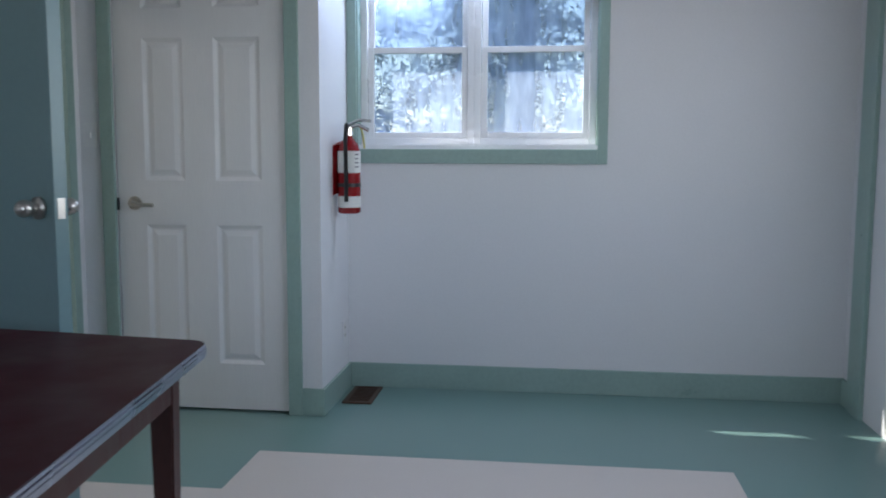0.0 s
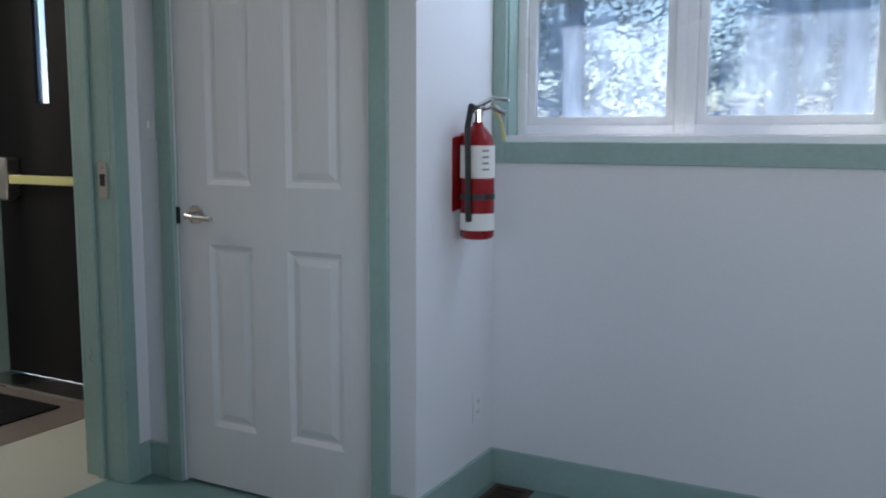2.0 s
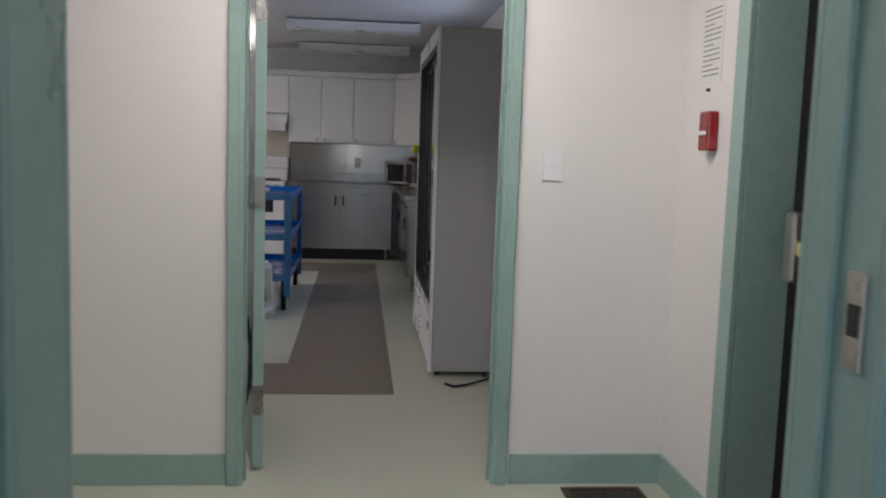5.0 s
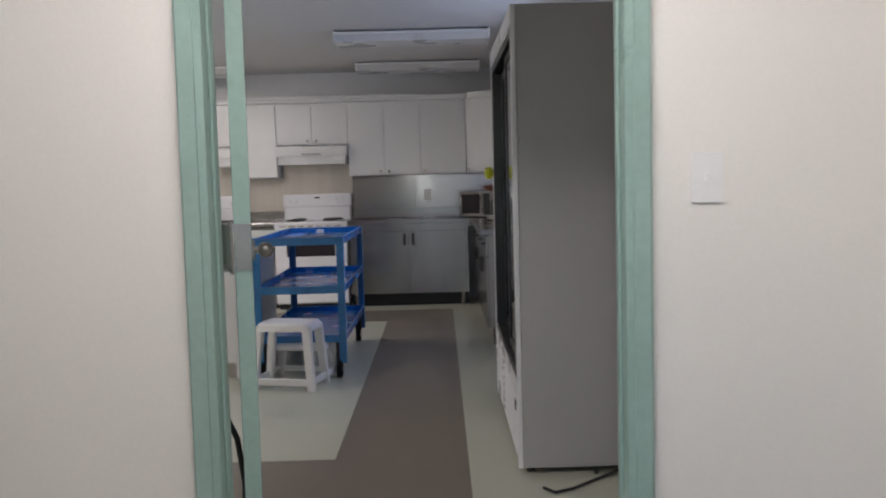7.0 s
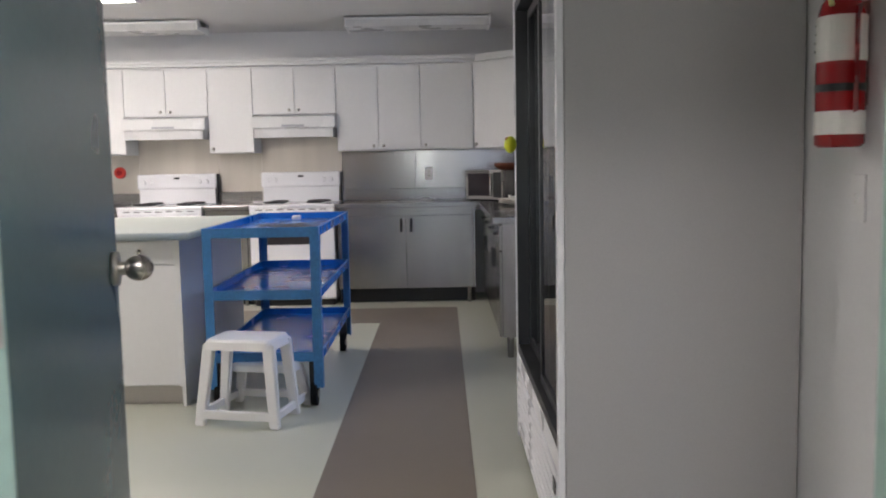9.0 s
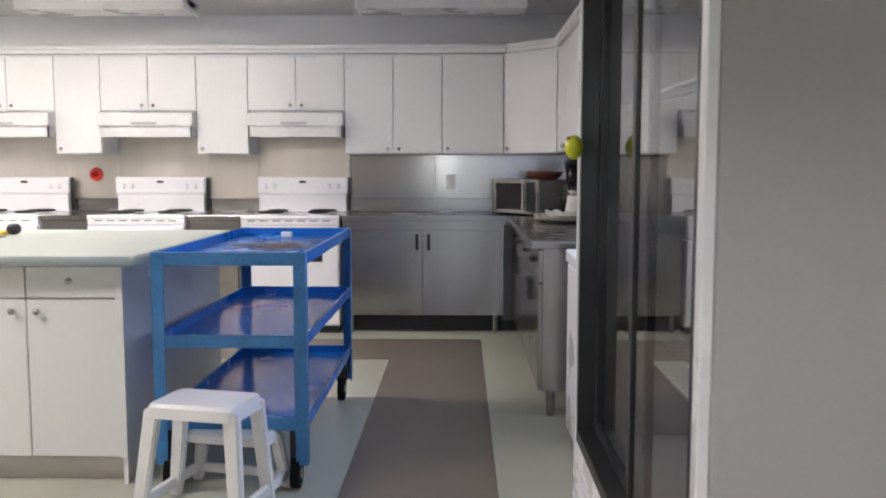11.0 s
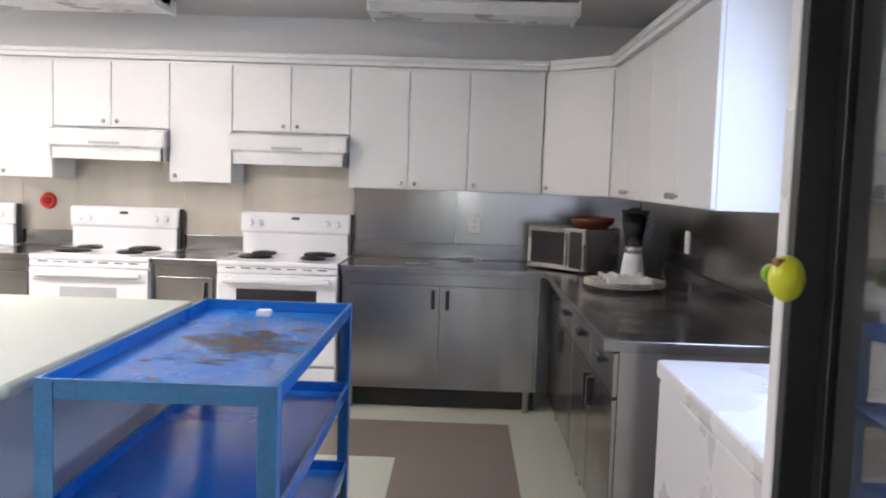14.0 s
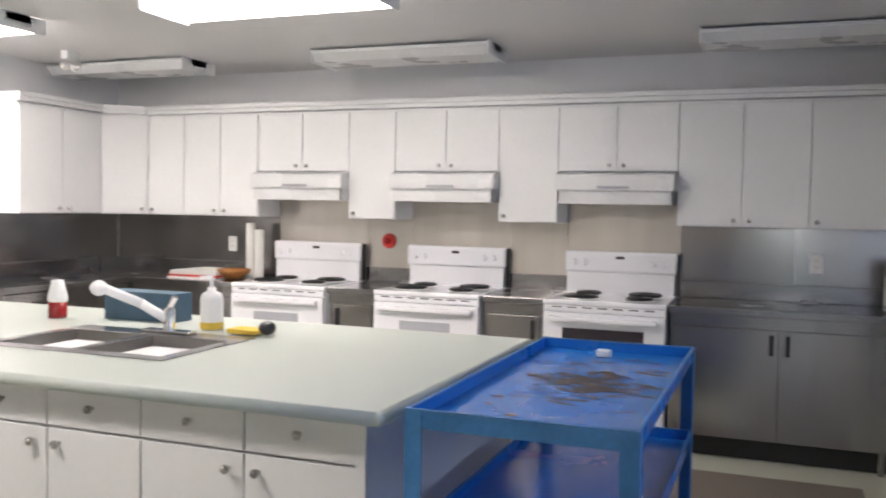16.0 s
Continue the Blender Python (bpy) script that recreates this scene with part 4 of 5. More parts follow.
def step_stool():
    s = thing("step_stool", -6.36, 2.26, 0, "white moulded plastic two step stool with splayed legs", "stool")
    t = Matrix.Translation((-6.235, 2.01, 0)) @ Matrix(((0.214, -0.977, 0, 0), (0.977, 0.214, 0, 0), (0, 0, 1, 0), (0, 0, 0, 1)))
    Z = 0.425

    def slab(name, u0, u1, v0, v1, z0, z1, draw):
        """A moulded deck with rounded corners, wider at its skirt than at its top."""
        bm = bmesh.new()
        rings = []
        for z, o in ((z0, draw), (z1 - .012, 0.004), (z1, -0.006)):
            ring = []
            for cu, cv, a0 in ((u1, v1, 0), (u0, v1, 90), (u0, v0, 180), (u1, v0, 270)):
                r = 0.03
                su, sv = (-1 if cu == u1 else 1), (-1 if cv == v1 else 1)
                for k in range(5):
                    an = radians(a0 + 22.5 * k)
                    ring.append(bm.verts.new(t @ Vector((cu + su * r + (r + o) * math.cos(an), cv + sv * r + (r + o) * math.sin(an), z))))
            rings.append(ring)
        n = len(rings[0])
        for p, q in zip(rings, rings[1:]):
            for i in range(n):
                bm.faces.new((p[i], p[(i + 1) % n], q[(i + 1) % n], q[i]))
        bm.faces.new(rings[0][::-1])
        bm.faces.new(rings[-1])
        part(name, bm, STOOLW, s)

    def leg(top, foot, z, du, dv):
        bm = bmesh.new()
        hi = [bm.verts.new(t @ Vector((top[0] + i * du, top[1] + j * dv, z))) for i, j in ((-1, -1), (1, -1), (1, 1), (-1, 1))]
        lo = [bm.verts.new(t @ Vector((foot[0] + i * du * .85, foot[1] + j * dv * .85, 0))) for i, j in ((-1, -1), (1, -1), (1, 1), (-1, 1))]
        for i in range(4):
            bm.faces.new((hi[i], hi[(i + 1) % 4], lo[(i + 1) % 4], lo[i]))
        bm.faces.new(hi)
        bm.faces.new(lo)
        bmesh.ops.bevel(bm, geom=bm.edges[:], offset=0.006, segments=2, affect="EDGES")
        part("leg", bm, STOOLW, s)

    slab("top_step", 0.055, 0.395, 0.05, 0.29, Z - .05, Z, 0.014)
    slab("lower_step", 0.06, 0.39, 0.31, 0.45, 0.205, 0.245, 0.010)
    for u, f in ((0.07, 0.025), (0.38, 0.418)):
        leg((u, 0.07), (f, 0.025), Z - .02, 0.030, 0.020)
        leg((u, 0.27), (f, 0.285), Z - .02, 0.028, 0.020)
        leg((u, 0.43), (f, 0.46), 0.23, 0.026, 0.020)
        bx("side_bar", s, STOOLW, f - .012, f + .012, 0.04, 0.455, 0.035, 0.075, 0.006, turn=t)
    bx("cross_bar", s, STOOLW, 0.03, 0.41, 0.012, 0.036, 0.035, 0.08, 0.006, turn=t)
    bx("cross_bar", s, STOOLW, 0.03, 0.41, 0.445, 0.466, 0.035, 0.075, 0.006, turn=t)


step_stool()

# ---- refrigerator and freezer ----


def fridge():
    x0, x1, yf, yb = -5.93, -4.505, 3.572, 4.265
    f = thing("glass_door_refrigerator", -5.26, 3.9, 0, "white two door display refrigerator with black framed sliding glass", "refrigerator")
    H = 2.03
    bx("side_panel", f, FRIDGE_DIM, x1 - .05, x1, yf + .02, yb, 0.03, H, 0.006)
    bx("side_panel", f, FRIDGE_DIM, x0, x0 + .05, yf + .02, yb, 0.03, H, 0.006)
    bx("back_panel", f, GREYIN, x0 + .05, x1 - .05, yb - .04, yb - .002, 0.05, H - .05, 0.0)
    bx("top_panel", f, FRIDGE_DIM, x0 + .05, x1 - .05, yf + .02, yb - .002, H - .12, H - .001, 0.0)
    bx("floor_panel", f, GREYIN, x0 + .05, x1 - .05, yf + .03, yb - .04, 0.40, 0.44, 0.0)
    bx("base", f, FRIDGE_DIM, x0 + .05, x1 - .05, yf + .04, yb - .002, 0.03, 0.40, 0.0)
    bm = bmesh.new()
    for b in ((x0, x0 + .04, 0.03, H), (x1 - .035, x1, 0.03, H), (x0 + .04, x1 - .035, H - .09, H), (x0 + .04, x1 - .035, 0.36, 0.42)):
        box(bm, b[0], b[1], yf, yf + .02, b[2], b[3], 0.003)
    part("front_frame", bm, FREEZER, f)
    grille = bx("kick_grille", f, FREEZER, x0 + .045, x1 - .04, yf + .012, yf + .035, 0.05, 0.355, 0.003)
    for i in range(7):
        bx("louvre", grille, FREEZER, x0 + .06, x1 - .06, yf + .000, yf + .013, 0.07 + i * .04, 0.092 + i * .04, 0.004)
    bx("badge", grille, BLACK, x1 - .12, x1 - .07, yf - .003, yf + .001, 0.27, 0.315, 0.001)
    a0, a1, z0, z1 = x0 + .04, x1 - .035, 0.42, H - .09
    for b in ((a0, a0 + .03, z0, z1), (a1 - .03, a1, z0, z1), (a0 + .03, a1 - .03, z0, z0 + .04), (a0 + .03, a1 - .03, z1 - .04, z1)):
        bx("door_track", f, BLACK, b[0], b[1], yf + .003, yf + .09, b[2], b[3], 0.002, "black door frame")
    mid = -5.15
    for p, q, yy in ((a0 + .03, mid + .04, yf + .055), (mid - .04, a1 - .03, yf + .025)):
        bm = bmesh.new()
        for b in ((p, p + .035, z0 + .04, z1 - .04), (q - .035, q, z0 + .04, z1 - .04), (p + .035, q - .035, z0 + .04, z0 + .075), (p + .035, q - .035, z1 - .075, z1 - .04)):
            box(bm, b[0], b[1], yy, yy + .018, b[2], b[3], 0.002)
        d = part("sliding_door", bm, BLACK, f, "black framed sliding glass door")
        g = bx("pane", d, DOORGLASS, p + .033, q - .033, yy + .006, yy + .011, z0 + .073, z1 - .073, 0.0)
    for z in (0.78, 1.12, 1.46):
        bm = bmesh.new()
        for i in range(7):
            yy = yf + .13 + i * .08
            rod(bm, (x0 + .052, yy, z), (x1 - .052, yy, z), 0.004, seg=6)
        for i in range(24):
            xx = x0 + .08 + i * .054
            rod(bm, (xx, yf + .13, z + .006), (xx, yb - .05, z + .006), 0.002, seg=5)
        part("wire_shelf", bm, WIRE, f)
    bx("power_cord", f, BLACK, x1 + .0, x1 + .012, 3.9, 3.92, 0.0, 0.03, 0.002)
    for xx in (x0 + .06, x1 - .06):
        for yy in (yf + .06, yb - .06):
            rd("foot", f, BLACK, (xx, yy, 0), (xx, yy, 0.035), 0.02)
    k = thing("lemon_bottle", -5.80, yf - .03, 1.30, "yellow lemon shaped plastic bottle with a green cap on the door", "bottle")
    bm = bmesh.new()
    ball(bm, (-5.80, yf - .028, 1.335), 0.030, 0.027, 0.036, 20, 14)
    ball(bm, (-5.829, yf - .028, 1.335), 0.012, 0.013, 0.014)
    part("lemon", bm, YELLOW, k, smooth=True)
    bm = bmesh.new()
    rod(bm, (-5.838, yf - .028, 1.335), (-5.848, yf - .028, 1.335), 0.011, 0.009)
    rod(bm, (-5.848, yf - .028, 1.335), (-5.872, yf - .028, 1.335), 0.017, 0.016, 20)
    part("cap", bm, LIME, k, "green plastic cap")
    bx("sticker", k, ORANGE, -5.81, -5.785, yf - .05, yf - .025, 1.352, 1.366, 0.004, "small red brown label")


fridge()


def chest_freezer():
    x0, x1, y0, y1 = -7.365, -5.95, 3.71, 4.26
    f = thing("chest_freezer", -6.8, 4.0, 0, "white chest freezer with a closed lid under the window", "freezer")
    bx("body", f, FREEZER, x0 + .01, x1 - .01, y0 + .01, y1, 0.03, 0.825, 0.01)
    bx("lid", f, FREEZER, x0, x1, y0, y1, 0.83, 0.89, 0.012)
    bx("gasket", f, GREYIN, x0 + .02, x1 - .02, y0 + .02, y1 - .01, 0.823, 0.831, 0.0)
    for xx in (x0 + .08, x1 - .08):
        for yy in (y0 + .08, y1 - .08):
            rd("foot", f, BLACK, (xx, yy, 0), (xx, yy, 0.035), 0.025)


chest_freezer()

# ---- ceiling lamps ----


def ceiling_lamp(x, y0, y1, lit, watts=7.5, color=(1.0, 0.90, 0.88)):
    l = thing("ceiling_light", x, (y0 + y1) / 2, TOP - .09, "lit white fluorescent ceiling light" if lit else "white fluorescent ceiling light, switched off", "ceiling light", "ceiling lights")
    bx("housing", l, STOOLW, x - .09, x + .09, y0, y1, TOP - .05, TOP - .001, 0.002)
    bm = bmesh.new()
    prof = [(-.18, TOP - .012), (-.19, TOP - .03), (-.15, TOP - .085), (.15, TOP - .085), (.19, TOP - .03), (.18, TOP - .012)]
    a = [bm.verts.new((x + p, y0 + .012, z)) for p, z in prof]
    b = [bm.verts.new((x + p, y1 - .012, z)) for p, z in prof]
    bm.faces.new(a)
    bm.faces.new(b[::-1])
    for i in range(6):
        bm.faces.new((a[i], a[(i + 1) % 6], b[(i + 1) % 6], b[i]))
    part("diffuser", bm, LAMP_ON if lit else LAMP_OFF, l)
    for yy in (y0, y1 - .012):
        bx("end_cap", l, STOOLW, x - .198, x + .198, yy, yy + .012, TOP - .092, TOP - .002, 0.003)
    for s in (-1, 1):
        bx("side_rail", l, STOOLW, x + s * .192 - .006, x + s * .192 + .006, y0 + .012, y1 - .012, TOP - .034, TOP - .014, 0.002)
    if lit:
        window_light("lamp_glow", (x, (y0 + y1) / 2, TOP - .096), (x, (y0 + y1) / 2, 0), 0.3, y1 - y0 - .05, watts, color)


for yy in (2.44, -0.06, -2.34):
    ceiling_lamp(-9.86, yy, yy + 1.25, False)
ceiling_lamp(-8.05, 2.44, 3.69, False)
ceiling_lamp(-8.25, -0.12, 1.13, True)
ceiling_lamp(-8.25, -2.36, -1.11, True)
# Unseen extra lamp, added to brighten the island's front.
ceiling_lamp(-5.5, -0.12, 1.13, True, 5.5)
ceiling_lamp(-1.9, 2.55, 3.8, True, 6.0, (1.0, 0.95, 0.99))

# ---- main room ----


def dining_table():
    a, b = Vector((-0.993, 0.118, 0)).normalized(), Vector((0.118, -0.993, 0)).normalized()
    c = Vector((0.89, 2.10, 0))
    t = Matrix.Translation(c) @ Matrix(((a.x, b.x, 0, 0), (a.y, b.y, 0, 0), (0, 0, 1, 0), (0, 0, 0, 1)))
    tb = thing("dining_table", 0.55, 1.4, 0, "burgundy laminate table with ribbed metal edge and wooden legs", "table")
    L, W = 0.85, 1.5

    def outline(o, r=0.05):
        pts = []
        for cx, cy, s in ((r, r, 180), (L - r, r, 270), (L - r, W - r, 0), (r, W - r, 90)):
            for i in range(7):
                an = radians(s + 15 * i)
                pts.append((cx + (r + o) * math.cos(an), cy + (r + o) * math.sin(an)))
        return pts

    def plate(bm, o, z0, z1):
        ps = outline(o)
        lo = [bm.verts.new(t @ Vector((*p, z0))) for p in ps]
        hi = [bm.verts.new(t @ Vector((*p, z1))) for p in ps]
        bm.faces.new(lo)
        bm.faces.new(hi)
        for i in range(len(ps)):
            bm.faces.new((lo[i], lo[(i + 1) % len(ps)], hi[(i + 1) % len(ps)], hi[i]))
    bm = bmesh.new()
    plate(bm, -0.003, 0.722, 0.752)
    part("tabletop", bm, TABLE, tb)
    bm = bmesh.new()
    plate(bm, 0.0, 0.718, 0.724)
    plate(bm, 0.003, 0.726, 0.733)
    plate(bm, 0.003, 0.735, 0.742)
    plate(bm, 0.0, 0.744, 0.7505)
    part("metal_edge", bm, ALU, tb, "ribbed metal edge band")
    i = 0.07
    for p in ((i, L - i, i, i + .022), (i, L - i, W - i - .022, W - i), (i, i + .022, i, W - i), (L - i - .022, L - i, i, W - i)):
        bx("apron", tb, WOOD, p[0], p[1], p[2], p[3], 0.615, 0.719, 0.003, turn=t)
    for lx in (i + .03, L - i - .03):
        for ly in (i + .03, W - i - .03):
            bm = bmesh.new()
            m = t @ Matrix.Translation((lx, ly, 0))
            h = 0.034
            hi = [bm.verts.new(m @ Vector((x * h, y * h, 0.70))) for x, y in ((-1, -1), (1, -1), (1, 1), (-1, 1))]
            lo = [bm.verts.new(m @ Vector((x * h * .7, y * h * .7, 0))) for x, y in ((-1, -1), (1, -1), (1, 1), (-1, 1))]
            for k in range(4):
                bm.faces.new((hi[k], hi[(k + 1) % 4], lo[(k + 1) % 4], lo[k]))
            bm.faces.new(hi)
            bm.faces.new(lo)
            bmesh.ops.bevel(bm, geom=bm.edges[:], offset=0.005, segments=2, affect="EDGES")
            part("leg", bm, WOOD, tb)


dining_table()


def extinguisher(c, n, label):
    """A dry powder bottle on a wall bracket; c: the bottle's base, n: from the wall."""
    c, n = Vector(c), Vector(n)
    s = n.cross(Vector((0, 0, 1)))
    e = thing("fire_extinguisher", c.x, c.y, c.z, label, "extinguisher")
    bm = bmesh.new()
    lathe(bm, c, [(0.046, 0.0), (0.056, 0.008), (0.056, 0.30), (0.046, 0.335), (0.028, 0.36), (0.018, 0.37), (0.018, 0.385)], 28)
    body = part("bottle", bm, RED, e, smooth=True)
    bm = bmesh.new()
    lathe(bm, c + Vector((0, 0, 0.20)), [(0.0568, 0), (0.0568, 0.105)], 28)
    part("label_sheet", bm, PAPER, body, "white printed label")
    bm = bmesh.new()
    lathe(bm, c + Vector((0, 0, 0.03)), [(0.0568, 0), (0.0568, 0.055)], 28)
    part("label_sheet", bm, PAPER, body)
    u, w = (n * 0.8 + s * 0.6), (n * 0.6 - s * 0.8)
    for i in range(4):
        q = c + u * 0.0572 + Vector((0, 0, 0.225 + i * .02))
        bm = bmesh.new()
        vs = [bm.verts.new(q + w * a + Vector((0, 0, b))) for a, b in ((-.012, 0), (.012, 0), (.012, .006), (-.012, .006))]
        bm.faces.new(vs)
        part("print_line", bm, INK, body)
    bm = bmesh.new()
    lathe(bm, c + Vector((0, 0, 0.13)), [(0.0575, 0), (0.0575, 0.018)], 28)
    part("strap", bm, BLACK, e, "black bracket strap")
    bm = bmesh.new()
    rod(bm, c + Vector((0, 0, 0.38)), c + Vector((0, 0, 0.42)), 0.02)
    v = c + Vector((0, 0, 0.42))
    tube(bm, [v, v + n * .05 + Vector((0, 0, .01)), v + n * .10 + Vector((0, 0, -.015))], 0.009)
    tube(bm, [v + Vector((0, 0, .012)), v + n * .05 + Vector((0, 0, .035)), v + n * .11 + Vector((0, 0, .03))], 0.008)
    rod(bm, v - n * .02 - s * .02, v + s * .03, 0.012)
    part("valve", bm, CHROME, e, "metal valve with carrying lever")
    bm = bmesh.new()
    tube(bm, [v, v + s * .05 + Vector((0, 0, .01)), v + s * .075 + Vector((0, 0, -.06)), c + s * .07 + Vector((0, 0, .25)), c + s * .066 + Vector((0, 0, .12)), c + s * .064 + Vector((0, 0, .06))], 0.010)
    part("hose", bm, BLACK, e, "black rubber hose")
    bm = bmesh.new()
    t0 = v + n * .06
    tube(bm, [t0, t0 - s * .05 + Vector((0, 0, -.04)), t0 - s * .08 + Vector((0, 0, -.10))], 0.006, 6)
    part("tag", bm, YBAR, e, "yellow inspection tag")
    bm = bmesh.new()
    w = c - n * .062
    t = Matrix.Translation(w) @ Matrix((s.to_4d(), n.to_4d(), (0, 0, 1, 0), (0, 0, 0, 1))).transposed()
    t[3][0] = t[3][1] = t[3][2] = 0
    box(bm, -0.012, 0.012, -0.006, 0.012, 0.10, 0.34, 0, t)
    part("bracket", bm, RED, e)


extinguisher((0.772, 4.19, 0.945), (1, 0, 0), "red fire extinguisher on the wall by the window")
extinguisher((-4.15, 4.20, 1.284), (0, -1, 0), "red fire extinguisher on the kitchen wall")


def floor_vent(x0, x1, y0, y1, label):
    v = thing("floor_vent", (x0 + x1) / 2, (y0 + y1) / 2, 0, label, "vent")
    bm = bmesh.new()
    for b in ((x0, x0 + .022, y0, y1), (x1 - .022, x1, y0, y1), (x0 + .022, x1 - .022, y0, y0 + .022), (x0 + .022, x1 - .022, y1 - .022, y1)):
        box(bm, *b, 0.0005, 0.008, 0.002)
    part("frame", bm, VENT, v)
    bx("well", v, BLACK, x0 + .02, x1 - .02, y0 + .02, y1 - .02, 0.0005, 0.002, 0.0)
    n = 10
    long_x = (x1 - x0) > (y1 - y0)
    for i in range(n):
        if long_x:
            a = x0 + .025 + (x1 - x0 - .05) * i / n
            bx("slat", v, VENT, a, a + .008, y0 + .022, y1 - .022, 0.002, 0.006, 0.0)
        else:
            a = y0 + .025 + (y1 - y0 - .05) * i / n
            bx("slat", v, VENT, x0 + .022, x1 - .022, a, a + .008, 0.002, 0.006, 0.0)


floor_vent(0.74, 0.89, 4.12, 4.435, "brown metal floor register beside the wall")
floor_vent(-2.77, -2.60, 3.97, 4.29, "brown metal floor register in the hall")


def wall_plate(name, c, axis, w, h, label, category, mark):
    """A cover plate on a wall; axis: the way it faces, as 'x', '-x', 'y' or '-y'."""
    p = thing(name, *c, label, category)
    n = {"x": (1, 0), "-x": (-1, 0), "y": (0, 1), "-y": (0, -1)}[axis]

    def slab(nm, m, half_w, z0, z1, d0, d1, off=0.0, bev=0.001):
        if n[0]:
            bx(nm, p, m, *sorted((c[0] + n[0] * d0, c[0] + n[0] * d1)), c[1] + off - half_w, c[1] + off + half_w, c[2] + z0, c[2] + z1, bev)
        else:
            bx(nm, p, m, c[0] + off - half_w, c[0] + off + half_w, *sorted((c[1] + n[1] * d0, c[1] + n[1] * d1)), c[2] + z0, c[2] + z1, bev)
    slab("plate", STOOLW, w / 2, -h / 2, h / 2, 0.0005, 0.006)
    if mark == "switch":
        slab("toggle", STOOLW, 0.005, -0.012, 0.012, 0.006, 0.016)
    else:
        for z in (-0.02, 0.02):
            slab("socket", PAPER, 0.016, z - .013, z + .013, 0.006, 0.0075)
            slab("slot", INK, 0.0015, z - .004, z + .005, 0.0075, 0.008, -0.006, 0)
            slab("slot", INK, 0.0015, z - .004, z + .005, 0.0075, 0.008, 0.006, 0)


wall_plate("light_switch", (HX, 3.892, 1.283), "x", 0.075, 0.118, "white light switch plate on the cream wall", "switch", "switch")
wall_plate("light_switch", (-0.415, 3.915, 1.32), "-y", 0.07, 0.115, "white light switch plate beside the doorway", "switch", "switch")
wall_plate("light_switch", (-4.185, KY1, 1.16), "-y", 0.07, 0.115, "white light switch plate under the extinguisher", "switch", "switch")
wall_plate("wall_outlet", (0.70, 4.345, 0.32), "x", 0.07, 0.115, "white wall outlet low on the return wall", "outlet", "outlet")
wall_plate("wall_outlet", (KX0 + .009, 3.125, 1.158), "x", 0.075, 0.12, "white outlet plate on the steel backsplash", "outlet", "outlet")
wall_plate("wall_outlet", (KX0 + .009, -1.22, 1.158), "x", 0.075, 0.12, "white outlet plate on the steel backsplash", "outlet", "outlet")
wall_plate("wall_outlet", (-9.2, KY1 - .009, 1.165), "-y", 0.075, 0.12, "white outlet plate on the steel backsplash", "outlet", "outlet")

fa = thing("fire_alarm_pull", -2.51, HY, 1.424, "red fire alarm pull station on the wall", "alarm")
bx("case", fa, RED, -2.555, -2.465, HY - .04, HY - .0005, 1.355, 1.495, 0.008)
bx("handle", fa, PAPER, -2.54, -2.48, HY - .046, HY - .04, 1.41, 1.425, 0.002, "white pull handle")
nt = thing("notice", -2.57, HY, 1.75, "white printed notice held by pins on the wall", "notice")
bx("sheet", nt, PAPER, -2.667, -2.472, HY - .0025, HY - .0005, 1.60, 1.90, 0.0)
for i in range(14):
    bx("text_line", nt, INK, -2.645, -2.645 + (0.15 if i % 4 != 3 else 0.09), HY - .0031, HY - .0026, 1.86 - i * .018, 1.864 - i * .018, 0.0)
for z in (1.905, 1.575):
    rd("pin", nt, BLACK, (-2.57, HY, z), (-2.57, HY - .012, z), 0.006)

mat_ob = thing("doormat", -1.78, 3.4, 0.003, "black ribbed rubber doormat on the hall floor", "doormat")
bx("mat_body", mat_ob, RUBBER, -2.11, -1.45, 2.5, 4.28, 0.004, 0.014, 0.004)

# ---- things on the counters ----


def microwave():
    m = thing("microwave", -9.9, 3.75, 0.912, "silver microwave oven set across the corner", "microwave")
    t = Matrix.Translation((-10.07, 3.47, 0.912)) @ Matrix.Rotation(radians(42), 4, "Z")
    bx("case", m, STEEL_H, 0, 0.46, 0.02, 0.34, 0.015, 0.275, 0.006, turn=t)
    bx("front", m, NICKEL, 0.0, 0.46, -0.002, 0.019, 0.015, 0.275, 0.004, turn=t)
    bx("door_glass", m, DARKGLASS, 0.03, 0.315, -0.005, -0.002, 0.045, 0.245, 0.001, turn=t)
    bx("control_panel", m, BLACK, 0.35, 0.445, -0.005, -0.002, 0.035, 0.255, 0.001, turn=t)
    bx("handle", m, CHROME, 0.325, 0.34, -0.03, -0.005, 0.045, 0.245, 0.003, turn=t)
    for px, py in ((0.03, 0.05), (0.43, 0.05), (0.03, 0.30), (0.43, 0.30)):
        bx("foot", m, BLACK, px - .012, px + .012, py - .012, py + .012, 0.0005, 0.016, 0.0, turn=t)
    b = thing("wicker_basket", -9.98, 3.87, 1.1885, "shallow brown wicker basket on the microwave", "basket")
    bm = bmesh.new()
    lathe(bm, (-9.98, 3.86, 1.1885), [(0.09, 0), (0.13, 0.03), (0.14, 0.06), (0.13, 0.06), (0.115, 0.03), (0.08, 0.012)], 24)
    part("basket_body", bm, WICKER, b, smooth=True)


microwave()


